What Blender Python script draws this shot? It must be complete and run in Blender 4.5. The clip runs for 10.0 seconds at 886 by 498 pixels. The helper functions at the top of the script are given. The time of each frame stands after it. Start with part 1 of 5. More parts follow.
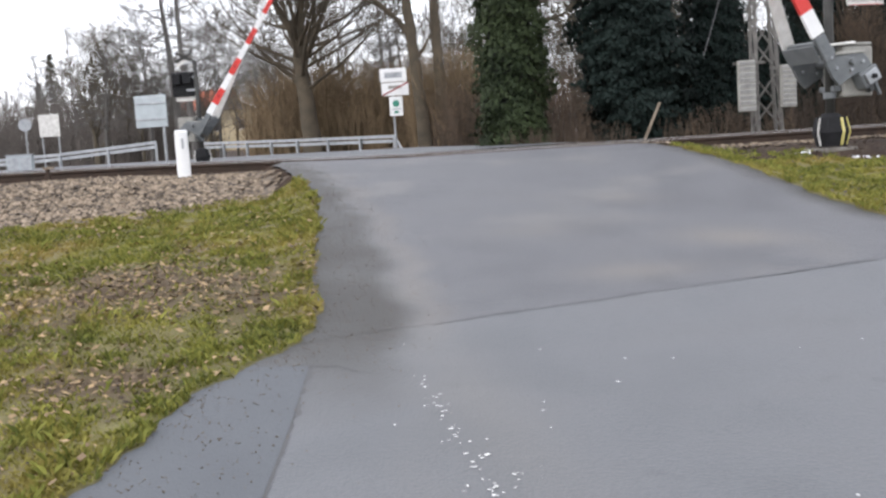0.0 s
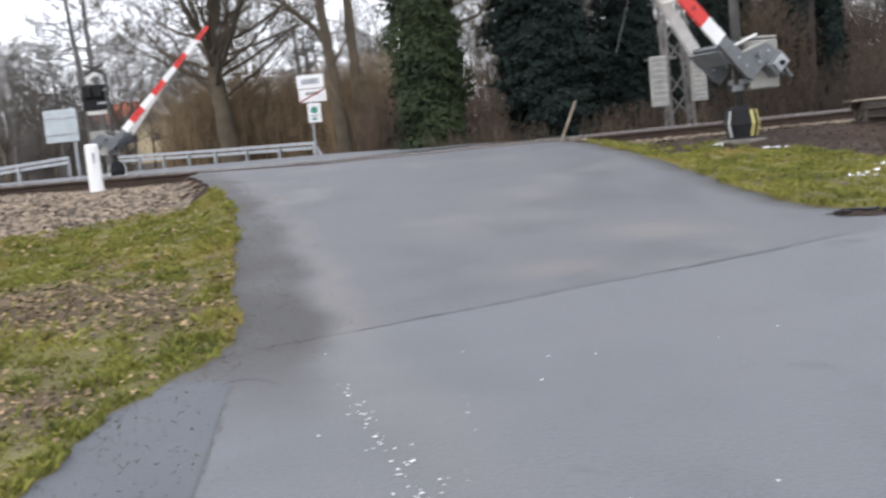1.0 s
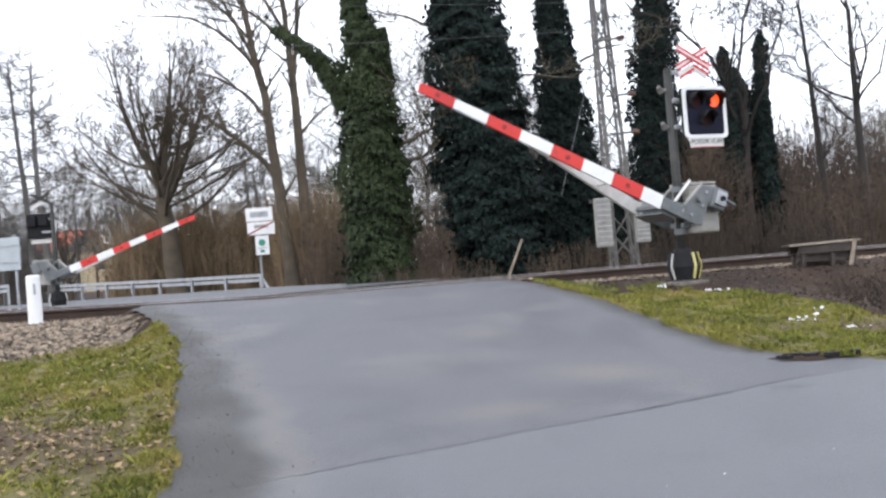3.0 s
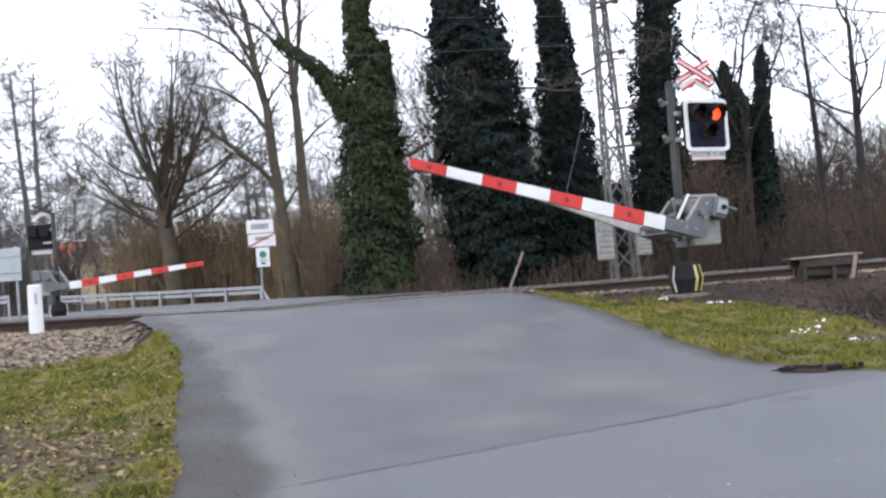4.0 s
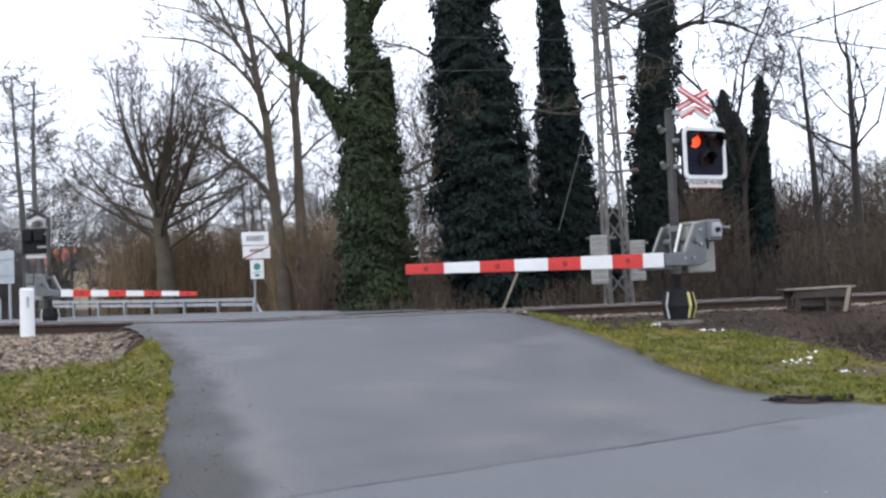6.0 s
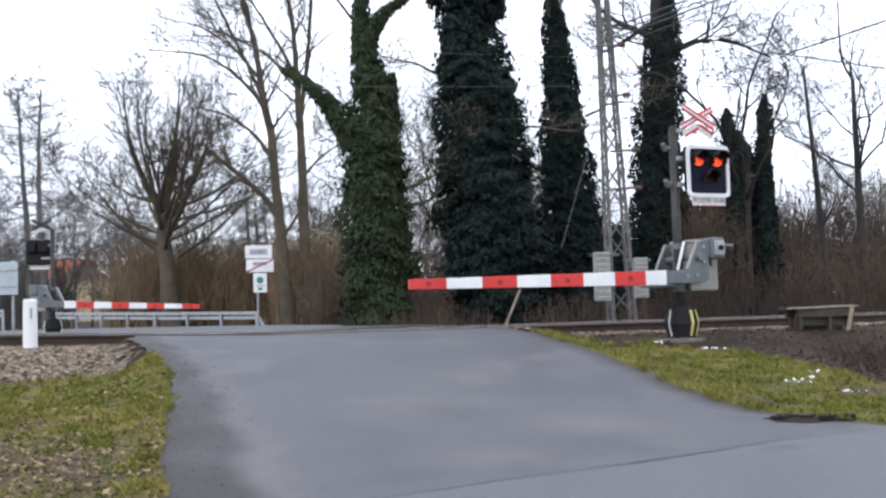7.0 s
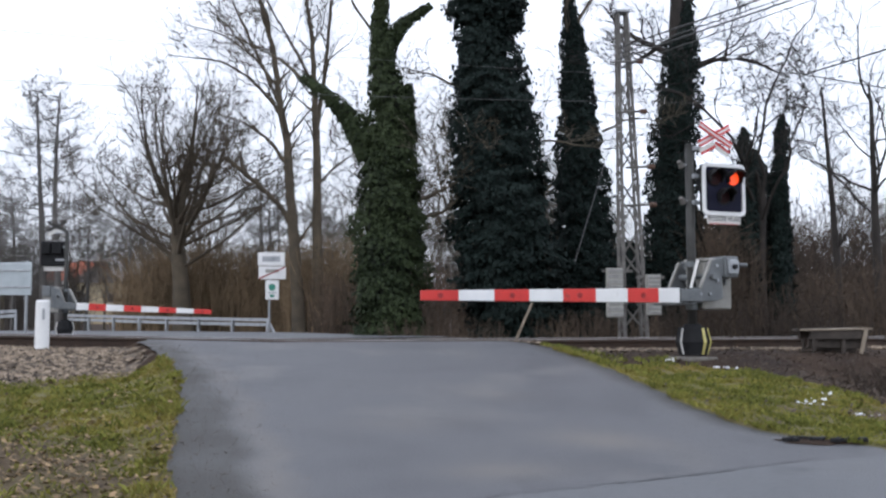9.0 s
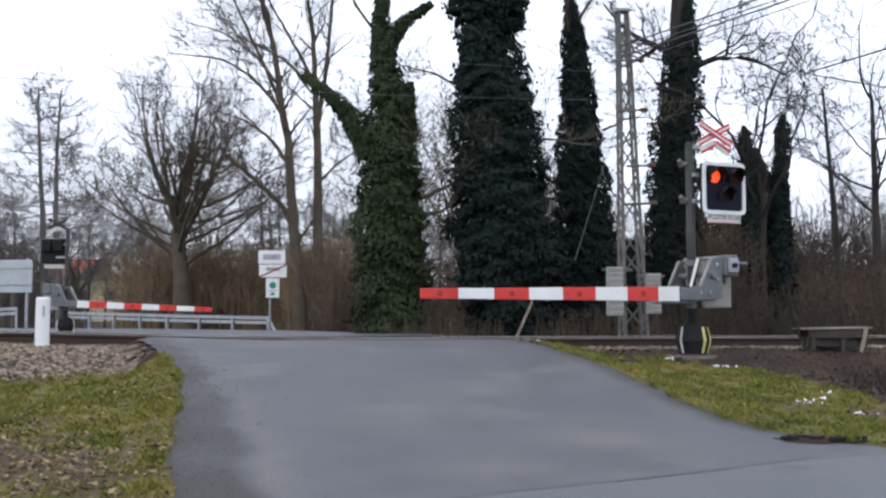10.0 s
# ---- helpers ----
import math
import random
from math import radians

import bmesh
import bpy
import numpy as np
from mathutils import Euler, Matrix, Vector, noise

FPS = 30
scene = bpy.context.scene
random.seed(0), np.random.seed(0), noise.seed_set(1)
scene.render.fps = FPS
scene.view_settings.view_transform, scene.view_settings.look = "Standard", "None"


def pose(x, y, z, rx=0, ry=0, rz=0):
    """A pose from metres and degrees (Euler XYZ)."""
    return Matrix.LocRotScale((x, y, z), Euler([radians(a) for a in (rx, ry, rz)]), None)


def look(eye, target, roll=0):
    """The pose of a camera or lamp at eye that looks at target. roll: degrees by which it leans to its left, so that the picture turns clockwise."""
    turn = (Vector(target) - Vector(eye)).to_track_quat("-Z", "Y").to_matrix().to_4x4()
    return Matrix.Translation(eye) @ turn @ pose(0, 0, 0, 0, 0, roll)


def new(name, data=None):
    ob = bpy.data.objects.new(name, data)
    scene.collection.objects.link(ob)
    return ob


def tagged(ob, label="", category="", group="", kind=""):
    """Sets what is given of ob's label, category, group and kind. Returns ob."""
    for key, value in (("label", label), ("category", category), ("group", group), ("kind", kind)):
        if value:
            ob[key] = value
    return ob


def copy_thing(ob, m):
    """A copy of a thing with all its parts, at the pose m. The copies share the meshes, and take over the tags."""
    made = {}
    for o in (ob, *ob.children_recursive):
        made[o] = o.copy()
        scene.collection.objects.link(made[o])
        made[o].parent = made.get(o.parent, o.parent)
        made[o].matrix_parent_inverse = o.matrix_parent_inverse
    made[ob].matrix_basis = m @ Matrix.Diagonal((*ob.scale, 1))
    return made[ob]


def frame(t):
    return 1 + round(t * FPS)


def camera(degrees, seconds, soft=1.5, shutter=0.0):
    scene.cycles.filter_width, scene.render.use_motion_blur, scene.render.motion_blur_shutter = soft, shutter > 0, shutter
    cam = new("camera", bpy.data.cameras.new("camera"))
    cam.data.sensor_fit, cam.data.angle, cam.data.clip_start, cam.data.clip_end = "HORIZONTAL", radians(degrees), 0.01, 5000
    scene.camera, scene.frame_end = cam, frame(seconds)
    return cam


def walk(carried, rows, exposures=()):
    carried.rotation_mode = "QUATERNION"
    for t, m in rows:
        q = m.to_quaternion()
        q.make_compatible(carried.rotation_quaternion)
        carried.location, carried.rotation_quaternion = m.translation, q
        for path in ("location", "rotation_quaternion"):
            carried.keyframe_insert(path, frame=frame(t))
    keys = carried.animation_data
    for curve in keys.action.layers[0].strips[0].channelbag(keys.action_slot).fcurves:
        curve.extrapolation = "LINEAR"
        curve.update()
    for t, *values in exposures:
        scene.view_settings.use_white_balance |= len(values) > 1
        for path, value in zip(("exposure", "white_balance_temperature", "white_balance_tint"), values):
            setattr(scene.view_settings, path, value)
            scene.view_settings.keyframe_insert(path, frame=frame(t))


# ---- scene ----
cam = camera(47.2, 10.0, soft=2.5, shutter=0.4)
walk(cam, [
    (0, pose(-0.017, -0.056, 0.292, 83.60, 3.62, 7.01)),
    (0.5, pose(-0.008, -0.029, 0.291, 83.38, 5.72, 5.77)),
    (1, pose(0.017, -0.005, 0.286, 83.45, 5.56, 2.56)),
    (1.5, pose(0.043, 0.035, 0.314, 85.79, 4.87, -1.68)),
    (2, pose(0.032, 0.028, 0.324, 86.34, 4.75, -0.89)),
    (2.5, pose(0.027, 0.015, 0.343, 89.14, 4.62, -0.47)),
    (4, pose(-0.006, 0.010, 0.309, 91.49, 4.29, -0.41)),
    (4.5, pose(0.001, 0.008, 0.309, 92.06, 3.85, -0.22)),
    (5, pose(-0.008, 0.012, 0.299, 92.74, 2.78, -1.01)),
    (5.5, pose(-0.015, 0.012, 0.299, 92.50, 2.52, -0.92)),
    (7, pose(-0.009, -0.011, 0.295, 93.42, 1.65, -0.63)),
    (7.5, pose(-0.017, -0.002, 0.288, 94.58, 1.53, -0.55)),
    (8, pose(-0.018, -0.013, 0.283, 95.05, 2.35, -0.53)),
    (8.5, pose(-0.011, -0.009, 0.289, 94.21, 1.35, -0.11)),
    (9, pose(-0.014, 0.004, 0.292, 94.10, 0.11, -0.02)),
    (9.5, pose(-0.001, -0.019, 0.281, 94.18, -0.62, -0.01)),
    (10, pose(-0.003, -0.001, 0.286, 94.02, -0.01, 0.02)),
], exposures=[(0, 0.14, 6450, 12), (1.5, 0.16, 6300, 12), (2.5, 0.18, 6250, 12), (4.0, 0.02, 6100, 12), (5.5, -0.14, 6000, 12), (7.0, -0.12, 6000, 12), (7.5, -0.32, 6000, 12), (8.0, -0.46, 6000, 12), (10.0, -0.44, 6000, 12)])

# ---- light: a bright overcast winter sky ----
world = bpy.data.worlds.new("overcast")
scene.world = world
world.use_nodes = True
wn, wl = world.node_tree.nodes, world.node_tree.links
sky = wn.new("ShaderNodeTexSky")
sky.sky_type, sky.sun_disc = "NISHITA", False
sky.sun_elevation, sky.sun_rotation = radians(28), radians(215)
flat = wn.new("ShaderNodeMix")
flat.data_type = "RGBA"
flat.inputs["Factor"].default_value = 0.86
flat.inputs["B"].default_value = (13.6, 13.9, 14.6, 1)
wl.new(sky.outputs["Color"], flat.inputs["A"])
wl.new(flat.outputs["Result"], wn["Background"].inputs["Color"])
wn["Background"].inputs["Strength"].default_value = 0.15
sun = new("sun", bpy.data.lights.new("sun", "SUN"))
sun.data.energy, sun.data.angle, sun.data.color = 0.7, radians(25), (1, 0.96, 0.9)
sun.matrix_world = look((-20, -25, 24), (0, 0, 0))


# ---- materials ----
def mat(name, dark, light, scale=6.0, rough=0.8, metal=0.0, bump=0.2, fine=60.0, spread=0.5, island=0.0, glow=None, spec=0.5, wear=None, grime=None, dust=None):
    """Procedural surface: large stains, fine grain, relief; optional random tone per piece and worn spots."""
    m = bpy.data.materials.new(name)
    m.use_nodes = True
    nodes, links = m.node_tree.nodes, m.node_tree.links
    b = nodes["Principled BSDF"]
    co = nodes.new("ShaderNodeTexCoord")
    big = nodes.new("ShaderNodeTexNoise")
    big.inputs["Scale"].default_value, big.inputs["Detail"].default_value = scale, 6
    small = nodes.new("ShaderNodeTexNoise")
    small.inputs["Scale"].default_value, small.inputs["Detail"].default_value = fine, 3
    links.new(co.outputs["Object"], big.inputs["Vector"])
    links.new(co.outputs["Object"], small.inputs["Vector"])
    add = nodes.new("ShaderNodeMath")
    add.operation = "MULTIPLY_ADD"
    links.new(small.outputs["Fac"], add.inputs[0])
    add.inputs[1].default_value = 0.5
    links.new(big.outputs["Fac"], add.inputs[2])
    tone = add.outputs[0]
    if island:
        geo = nodes.new("ShaderNodeNewGeometry")
        isl = nodes.new("ShaderNodeMath")
        isl.operation = "MULTIPLY_ADD"
        links.new(geo.outputs["Random Per Island"], isl.inputs[0])
        isl.inputs[1].default_value = island
        sub = nodes.new("ShaderNodeMath")
        sub.operation = "SUBTRACT"
        links.new(tone, sub.inputs[0])
        sub.inputs[1].default_value = island / 2
        links.new(sub.outputs[0], isl.inputs[2])
        tone = isl.outputs[0]
    ramp = nodes.new("ShaderNodeMapRange")
    ramp.inputs["From Min"].default_value, ramp.inputs["From Max"].default_value = 0.75 - spread / 2, 0.75 + spread / 2
    links.new(tone, ramp.inputs["Value"])
    mix = nodes.new("ShaderNodeMix")
    mix.data_type = "RGBA"
    mix.inputs["A"].default_value, mix.inputs["B"].default_value = (*dark, 1), (*light, 1)
    links.new(ramp.outputs["Result"], mix.inputs["Factor"])
    colour = mix.outputs["Result"]
    if wear:
        wn_ = nodes.new("ShaderNodeTexNoise")
        wn_.inputs["Scale"].default_value, wn_.inputs["Detail"].default_value = wear[1], 5
        links.new(co.outputs["Object"], wn_.inputs["Vector"])
        wr = nodes.new("ShaderNodeMapRange")
        wr.inputs["From Min"].default_value, wr.inputs["From Max"].default_value = wear[2], wear[2] + wear[3]
        links.new(wn_.outputs["Fac"], wr.inputs["Value"])
        wm = nodes.new("ShaderNodeMix")
        wm.data_type = "RGBA"
        wm.inputs["B"].default_value = (*wear[0], 1)
        links.new(wr.outputs["Result"], wm.inputs["Factor"])
        links.new(colour, wm.inputs["A"])
        colour = wm.outputs["Result"]
    if grime:
        at = nodes.new("ShaderNodeAttribute")
        at.attribute_name = "grime"
        gm = nodes.new("ShaderNodeMath")
        gm.operation = "MULTIPLY_ADD"
        links.new(big.outputs["Fac"], gm.inputs[0])
        gm.inputs[1].default_value = 0.9
        gs = nodes.new("ShaderNodeMath")
        gs.operation = "SUBTRACT"
        links.new(at.outputs["Fac"], gs.inputs[0])
        gs.inputs[1].default_value = 0.45
        links.new(gs.outputs[0], gm.inputs[2])
        gc = nodes.new("ShaderNodeClamp")
        links.new(gm.outputs[0], gc.inputs["Value"])
        gx = nodes.new("ShaderNodeMix")
        gx.data_type = "RGBA"
        gx.inputs["B"].default_value = (*grime, 1)
        links.new(gc.outputs["Result"], gx.inputs["Factor"])
        links.new(colour, gx.inputs["A"])
        colour = gx.outputs["Result"]
    if dust:
        da = nodes.new("ShaderNodeAttribute")
        da.attribute_name = "dust"
        dm = nodes.new("ShaderNodeMath")
        dm.operation = "MULTIPLY"
        links.new(da.outputs["Fac"], dm.inputs[0])
        links.new(add.outputs[0], dm.inputs[1])
        dx = nodes.new("ShaderNodeMix")
        dx.data_type = "RGBA"
        dx.inputs["B"].default_value = (*dust, 1)
        links.new(dm.outputs[0], dx.inputs["Factor"])
        links.new(colour, dx.inputs["A"])
        colour = dx.outputs["Result"]
    links.new(colour, b.inputs["Base Color"])
    b.inputs["Metallic"].default_value = metal
    b.inputs["Specular IOR Level"].default_value = spec
    rr = nodes.new("ShaderNodeMapRange")
    rr.inputs["To Min"].default_value, rr.inputs["To Max"].default_value = max(0.05, rough - 0.12), min(1, rough + 0.12)
    links.new(big.outputs["Fac"], rr.inputs["Value"])
    links.new(rr.outputs["Result"], b.inputs["Roughness"])
    if bump:
        bp = nodes.new("ShaderNodeBump")
        bp.inputs["Strength"].default_value, bp.inputs["Distance"].default_value = bump, 0.02
        links.new(small.outputs["Fac"], bp.inputs["Height"])
        links.new(bp.outputs["Normal"], b.inputs["Normal"])
    if glow:
        b.inputs["Emission Color"].default_value = (*glow[:3], 1)
        b.inputs["Emission Strength"].default_value = glow[3]
    return m


ASPHALT = mat("worn asphalt", (0.074, 0.076, 0.084), (0.108, 0.11, 0.119), 1.3, 0.62, bump=0.6, fine=55, spread=0.3, wear=((0.132, 0.129, 0.128), 0.75, 0.54, 0.2), grime=(0.036, 0.034, 0.032), dust=(0.165, 0.148, 0.128))
STREET = mat("street asphalt", (0.095, 0.1, 0.108), (0.126, 0.13, 0.139), 1.1, 0.66, bump=0.6, fine=60, spread=0.32, wear=((0.072, 0.075, 0.082), 1.7, 0.64, 0.12), grime=(0.05, 0.048, 0.046), dust=(0.165, 0.152, 0.135))
PATCHED = mat("dark patched asphalt", (0.058, 0.064, 0.074), (0.09, 0.097, 0.108), 1.5, 0.66, bump=0.4, fine=110)
TAR = mat("tar joint", (0.02, 0.02, 0.022), (0.045, 0.045, 0.048), 9, 0.55)
OLDTAR = mat("old grey tar joint", (0.05, 0.05, 0.052), (0.075, 0.075, 0.078), 9, 0.65)
EARTH = mat("damp earth and leaf litter", (0.02, 0.012, 0.008), (0.056, 0.035, 0.022), 1.2, 0.95, bump=0.9, fine=30, spec=0.2)
TURF = mat("winter turf", (0.085, 0.08, 0.024), (0.17, 0.145, 0.05), 0.8, 0.95, bump=0.8, fine=40, wear=((0.075, 0.05, 0.028), 0.7, 0.55, 0.1), grime=(0.075, 0.048, 0.025))
GREENBLADE = mat("fresh green grass", (0.06, 0.074, 0.012), (0.24, 0.24, 0.052), 1.6, 0.75, bump=0, island=0.6, spread=0.8, spec=0.2)
BLADE = mat("grass blades", (0.046, 0.062, 0.011), (0.275, 0.262, 0.055), 1.3, 0.75, bump=0, island=0.45, spread=0.7, wear=((0.27, 0.2, 0.06), 0.8, 0.46, 0.25), spec=0.2)
DRYLEAF = mat("dry leaves", (0.035, 0.021, 0.011), (0.34, 0.235, 0.125), 2, 0.85, bump=0, island=0.9, spread=0.8)
DARKLEAF = mat("wet dark leaves", (0.025, 0.017, 0.012), (0.085, 0.057, 0.037), 2, 0.75, bump=0, island=0.9, spread=0.8)
BALLAST = mat("crushed stone ballast", (0.04, 0.029, 0.021), (0.3, 0.235, 0.17), 3, 0.9, bump=0.3, island=1.0, spread=0.9)
BEDDING = mat("ballast bed", (0.075, 0.057, 0.042), (0.16, 0.125, 0.092), 14, 0.95, bump=1.0, fine=45)
RAILSTEEL = mat("rusty rail", (0.028, 0.019, 0.014), (0.07, 0.044, 0.031), 5, 0.75, 0.3, 0.3)
RAILTOP = mat("polished rail head", (0.28, 0.27, 0.27), (0.42, 0.41, 0.4), 3, 0.32, 0.8, 0.05)
SLEEPER = mat("weathered sleeper", (0.05, 0.04, 0.033), (0.12, 0.1, 0.08), 8, 0.9, bump=0.6)
WHITE = mat("white paint", (0.68, 0.68, 0.68), (0.84, 0.84, 0.83), 2, 0.45, bump=0.05, wear=((0.5, 0.49, 0.46), 4, 0.68, 0.12))
DIRTYWHITE = mat("dirty white paint", (0.5, 0.49, 0.46), (0.76, 0.75, 0.72), 5, 0.6, bump=0.1, wear=((0.3, 0.28, 0.24), 7, 0.64, 0.12))
RED = mat("signal red paint", (0.5, 0.022, 0.018), (0.66, 0.04, 0.03), 3, 0.42, bump=0.05, wear=((0.36, 0.04, 0.03), 6, 0.66, 0.1))
DARKRED = mat("red reflector", (0.2, 0.008, 0.008), (0.34, 0.012, 0.012), 20, 0.3, bump=0.1)
GREY = mat("grey machine paint", (0.095, 0.105, 0.11), (0.18, 0.19, 0.195), 4, 0.5, 0.1, 0.1, wear=((0.1, 0.09, 0.08), 9, 0.66, 0.1))
PALEGREY = mat("pale grey enamel", (0.22, 0.215, 0.195), (0.38, 0.37, 0.335), 4, 0.55, bump=0.1, wear=((0.24, 0.2, 0.14), 8, 0.64, 0.1))
LOUVRE = mat("grey-white louvre slats", (0.24, 0.24, 0.235), (0.42, 0.42, 0.4), 6, 0.6, bump=0.1)
GALV = mat("galvanised steel", (0.26, 0.275, 0.29), (0.46, 0.475, 0.49), 5, 0.5, 0.45, 0.1)
LATTICE = mat("weathered lattice steel", (0.075, 0.07, 0.066), (0.2, 0.19, 0.175), 6, 0.7, 0.2, 0.2)
POLE = mat("dark grey pole", (0.022, 0.022, 0.02), (0.05, 0.049, 0.045), 5, 0.6, 0.1, 0.1)
BLACK = mat("matt black", (0.008, 0.008, 0.009), (0.02, 0.02, 0.022), 8, 0.7, bump=0.05, spec=0.2)
BOARD = mat("blue-black signal board", (0.008, 0.008, 0.018), (0.016, 0.017, 0.034), 5, 0.75, bump=0.03, spec=0.15)
YELLOW = mat("faded yellow reflective", (0.45, 0.39, 0.1), (0.62, 0.55, 0.2), 6, 0.5, bump=0.05)
CONCRETE = mat("concrete footing", (0.12, 0.11, 0.095), (0.24, 0.225, 0.2), 6, 0.9, bump=0.5)
LAMP = mat("lit red lens", (0.6, 0.02, 0.01), (0.7, 0.04, 0.02), 10, 0.3, bump=0, glow=(1.0, 0.085, 0.012, 1.5))
GLASSRED = mat("dark red glass", (0.012, 0.002, 0.002), (0.024, 0.004, 0.004), 10, 0.5, bump=0, spec=0.15)
BARK = mat("grey-brown bark", (0.06, 0.05, 0.036), (0.15, 0.125, 0.088), 2.2, 0.95, bump=0.8, fine=30)
WARMBARK = mat("warm brown bark", (0.046, 0.037, 0.026), (0.115, 0.092, 0.062), 2.0, 0.95, bump=0.8, fine=30)
DARKBARK = mat("wet dark bark", (0.018, 0.015, 0.013), (0.05, 0.042, 0.036), 2.2, 0.9, bump=0.8, fine=30)
# distance haze is put into this paler, greyer bark colour
HAZEBARK = mat("far bark paled by haze", (0.085, 0.08, 0.076), (0.17, 0.16, 0.15), 0.8, 0.95, bump=0.4, fine=20)
BRAMBLE = mat("dark bramble stems", (0.02, 0.014, 0.01), (0.062, 0.044, 0.031), 0.5, 0.95, bump=0, island=0.5)
WOODTWIG = mat("reddish-brown wood edge", (0.05, 0.037, 0.028), (0.125, 0.093, 0.072), 0.25, 0.95, bump=0, island=0.4)
TWIG = mat("brown brushwood", (0.032, 0.023, 0.016), (0.105, 0.074, 0.05), 0.5, 0.95, bump=0, island=0.4)
GOLDTWIG = mat("golden-brown brushwood", (0.105, 0.074, 0.042), (0.26, 0.188, 0.112), 0.5, 0.95, bump=0, island=0.4)
# haze over the far woods is mixed into this twig colour
HAZETWIG = mat("far winter wood paled by haze", (0.085, 0.074, 0.066), (0.16, 0.14, 0.126), 0.25, 0.95, bump=0, island=0.3)
IVY = mat("ivy leaves", (0.006, 0.012, 0.006), (0.056, 0.074, 0.032), 0.7, 0.6, bump=0, island=0.4, spread=0.9, spec=0.12)
IVYDARK = mat("dark blue-green ivy", (0.0045, 0.009, 0.008), (0.016, 0.026, 0.022), 0.9, 0.6, bump=0, island=0.4, spread=0.9, spec=0.12)
# near-black, so the colour itself carries the shade behind the ivy leaves
IVYCORE = mat("ivy core with shade in its colour", (0.008, 0.01, 0.008), (0.02, 0.022, 0.016), 4, 0.95, bump=0.5)
WOOD = mat("weathered timber", (0.16, 0.125, 0.09), (0.34, 0.285, 0.22), 5, 0.85, bump=0.4)
DARKWOOD = mat("tarred timber", (0.03, 0.025, 0.02), (0.075, 0.06, 0.05), 6, 0.85, bump=0.4)
SNOW = mat("old snow", (0.7, 0.72, 0.76), (0.85, 0.86, 0.88), 9, 0.8, bump=0.3)
CHIP = mat("worn white road paint", (0.45, 0.45, 0.44), (0.75, 0.75, 0.73), 12, 0.7, bump=0.2, island=0.5)
ROOF = mat("orange-red roof tiles", (0.27, 0.075, 0.045), (0.42, 0.14, 0.085), 3, 0.85, bump=0.3)
GREYROOF = mat("grey-brown roof", (0.12, 0.1, 0.09), (0.2, 0.17, 0.15), 3, 0.85, bump=0.3)
RENDER_Y = mat("ochre plaster", (0.36, 0.29, 0.18), (0.46, 0.38, 0.25), 1, 0.9)
RENDER_W = mat("white plaster", (0.6, 0.58, 0.54), (0.74, 0.72, 0.68), 1, 0.9)
PANE = mat("dark window glass", (0.03, 0.035, 0.04), (0.06, 0.065, 0.075), 2, 0.12, bump=0)
BLUEGREY = mat("blue-grey sheet metal", (0.33, 0.37, 0.39), (0.44, 0.49, 0.51), 3, 0.5, 0.1, 0.05)
GREEN = mat("green sign paint", (0.03, 0.2, 0.14), (0.05, 0.27, 0.19), 6, 0.5, bump=0)
INK = mat("dark lettering", (0.03, 0.03, 0.035), (0.06, 0.06, 0.065), 10, 0.6, bump=0)
PORCELAIN = mat("brown porcelain insulator", (0.09, 0.05, 0.035), (0.16, 0.09, 0.06), 8, 0.25, bump=0)
WIRE = mat("overhead wire", (0.06, 0.06, 0.06), (0.12, 0.12, 0.12), 5, 0.5, 0.5, 0)
CONIFER = mat("conifer needles", (0.015, 0.028, 0.016), (0.045, 0.065, 0.035), 1, 0.8, bump=0, island=0.4)


# ---- mesh helpers ----
def obj(name, me, material, parent=None, label=""):
    me.materials.append(material)
    ob = new(name, me)
    ob.parent = parent
    if label:
        tagged(ob, label)
    return ob


def part(name, bm, material, parent=None, label="", smooth=False):
    me = bpy.data.meshes.new(name)
    bm.normal_update()
    bm.to_mesh(me)
    bm.free()
    if smooth:
        me.polygons.foreach_set("use_smooth", [True] * len(me.polygons))
    return obj(name, me, material, parent, label)


def box(size, at=(0, 0, 0), rot=(0, 0, 0), bevel=0.006, bm=None):
    bm = bm or bmesh.new()
    r = bmesh.ops.create_cube(bm, size=1, matrix=pose(*at, *rot) @ Matrix.Diagonal((*size, 1)))
    if bevel:
        edges = list({e for v in r["verts"] for e in v.link_edges})
        bmesh.ops.bevel(bm, geom=edges, offset=min(bevel, min(size) * 0.4), segments=2, affect="EDGES", profile=0.5)
    return bm


def rod(a, b, r, r2=None, seg=12, bm=None):
    bm = bm or bmesh.new()
    a, b = Vector(a), Vector(b)
    d = b - a
    m = Matrix.Translation((a + b) / 2) @ d.to_track_quat("Z", "Y").to_matrix().to_4x4()
    bmesh.ops.create_cone(bm, cap_ends=True, segments=seg, radius1=r, radius2=r if r2 is None else r2, depth=d.length, matrix=m)
    return bm


def prism(outline, y0, y1, bevel=0.0, bm=None):
    """A plate with the outline (x, z), from y0 to y1."""
    bm = bm or bmesh.new()
    f = bm.faces.new([bm.verts.new((x, y0, z)) for x, z in outline])
    r = bmesh.ops.extrude_face_region(bm, geom=[f])
    bmesh.ops.translate(bm, verts=[v for v in r["geom"] if isinstance(v, bmesh.types.BMVert)], vec=(0, y1 - y0, 0))
    bmesh.ops.recalc_face_normals(bm, faces=bm.faces)
    if bevel:
        bmesh.ops.bevel(bm, geom=bm.edges[:], offset=bevel, segments=2, affect="EDGES", profile=0.5)
    return bm


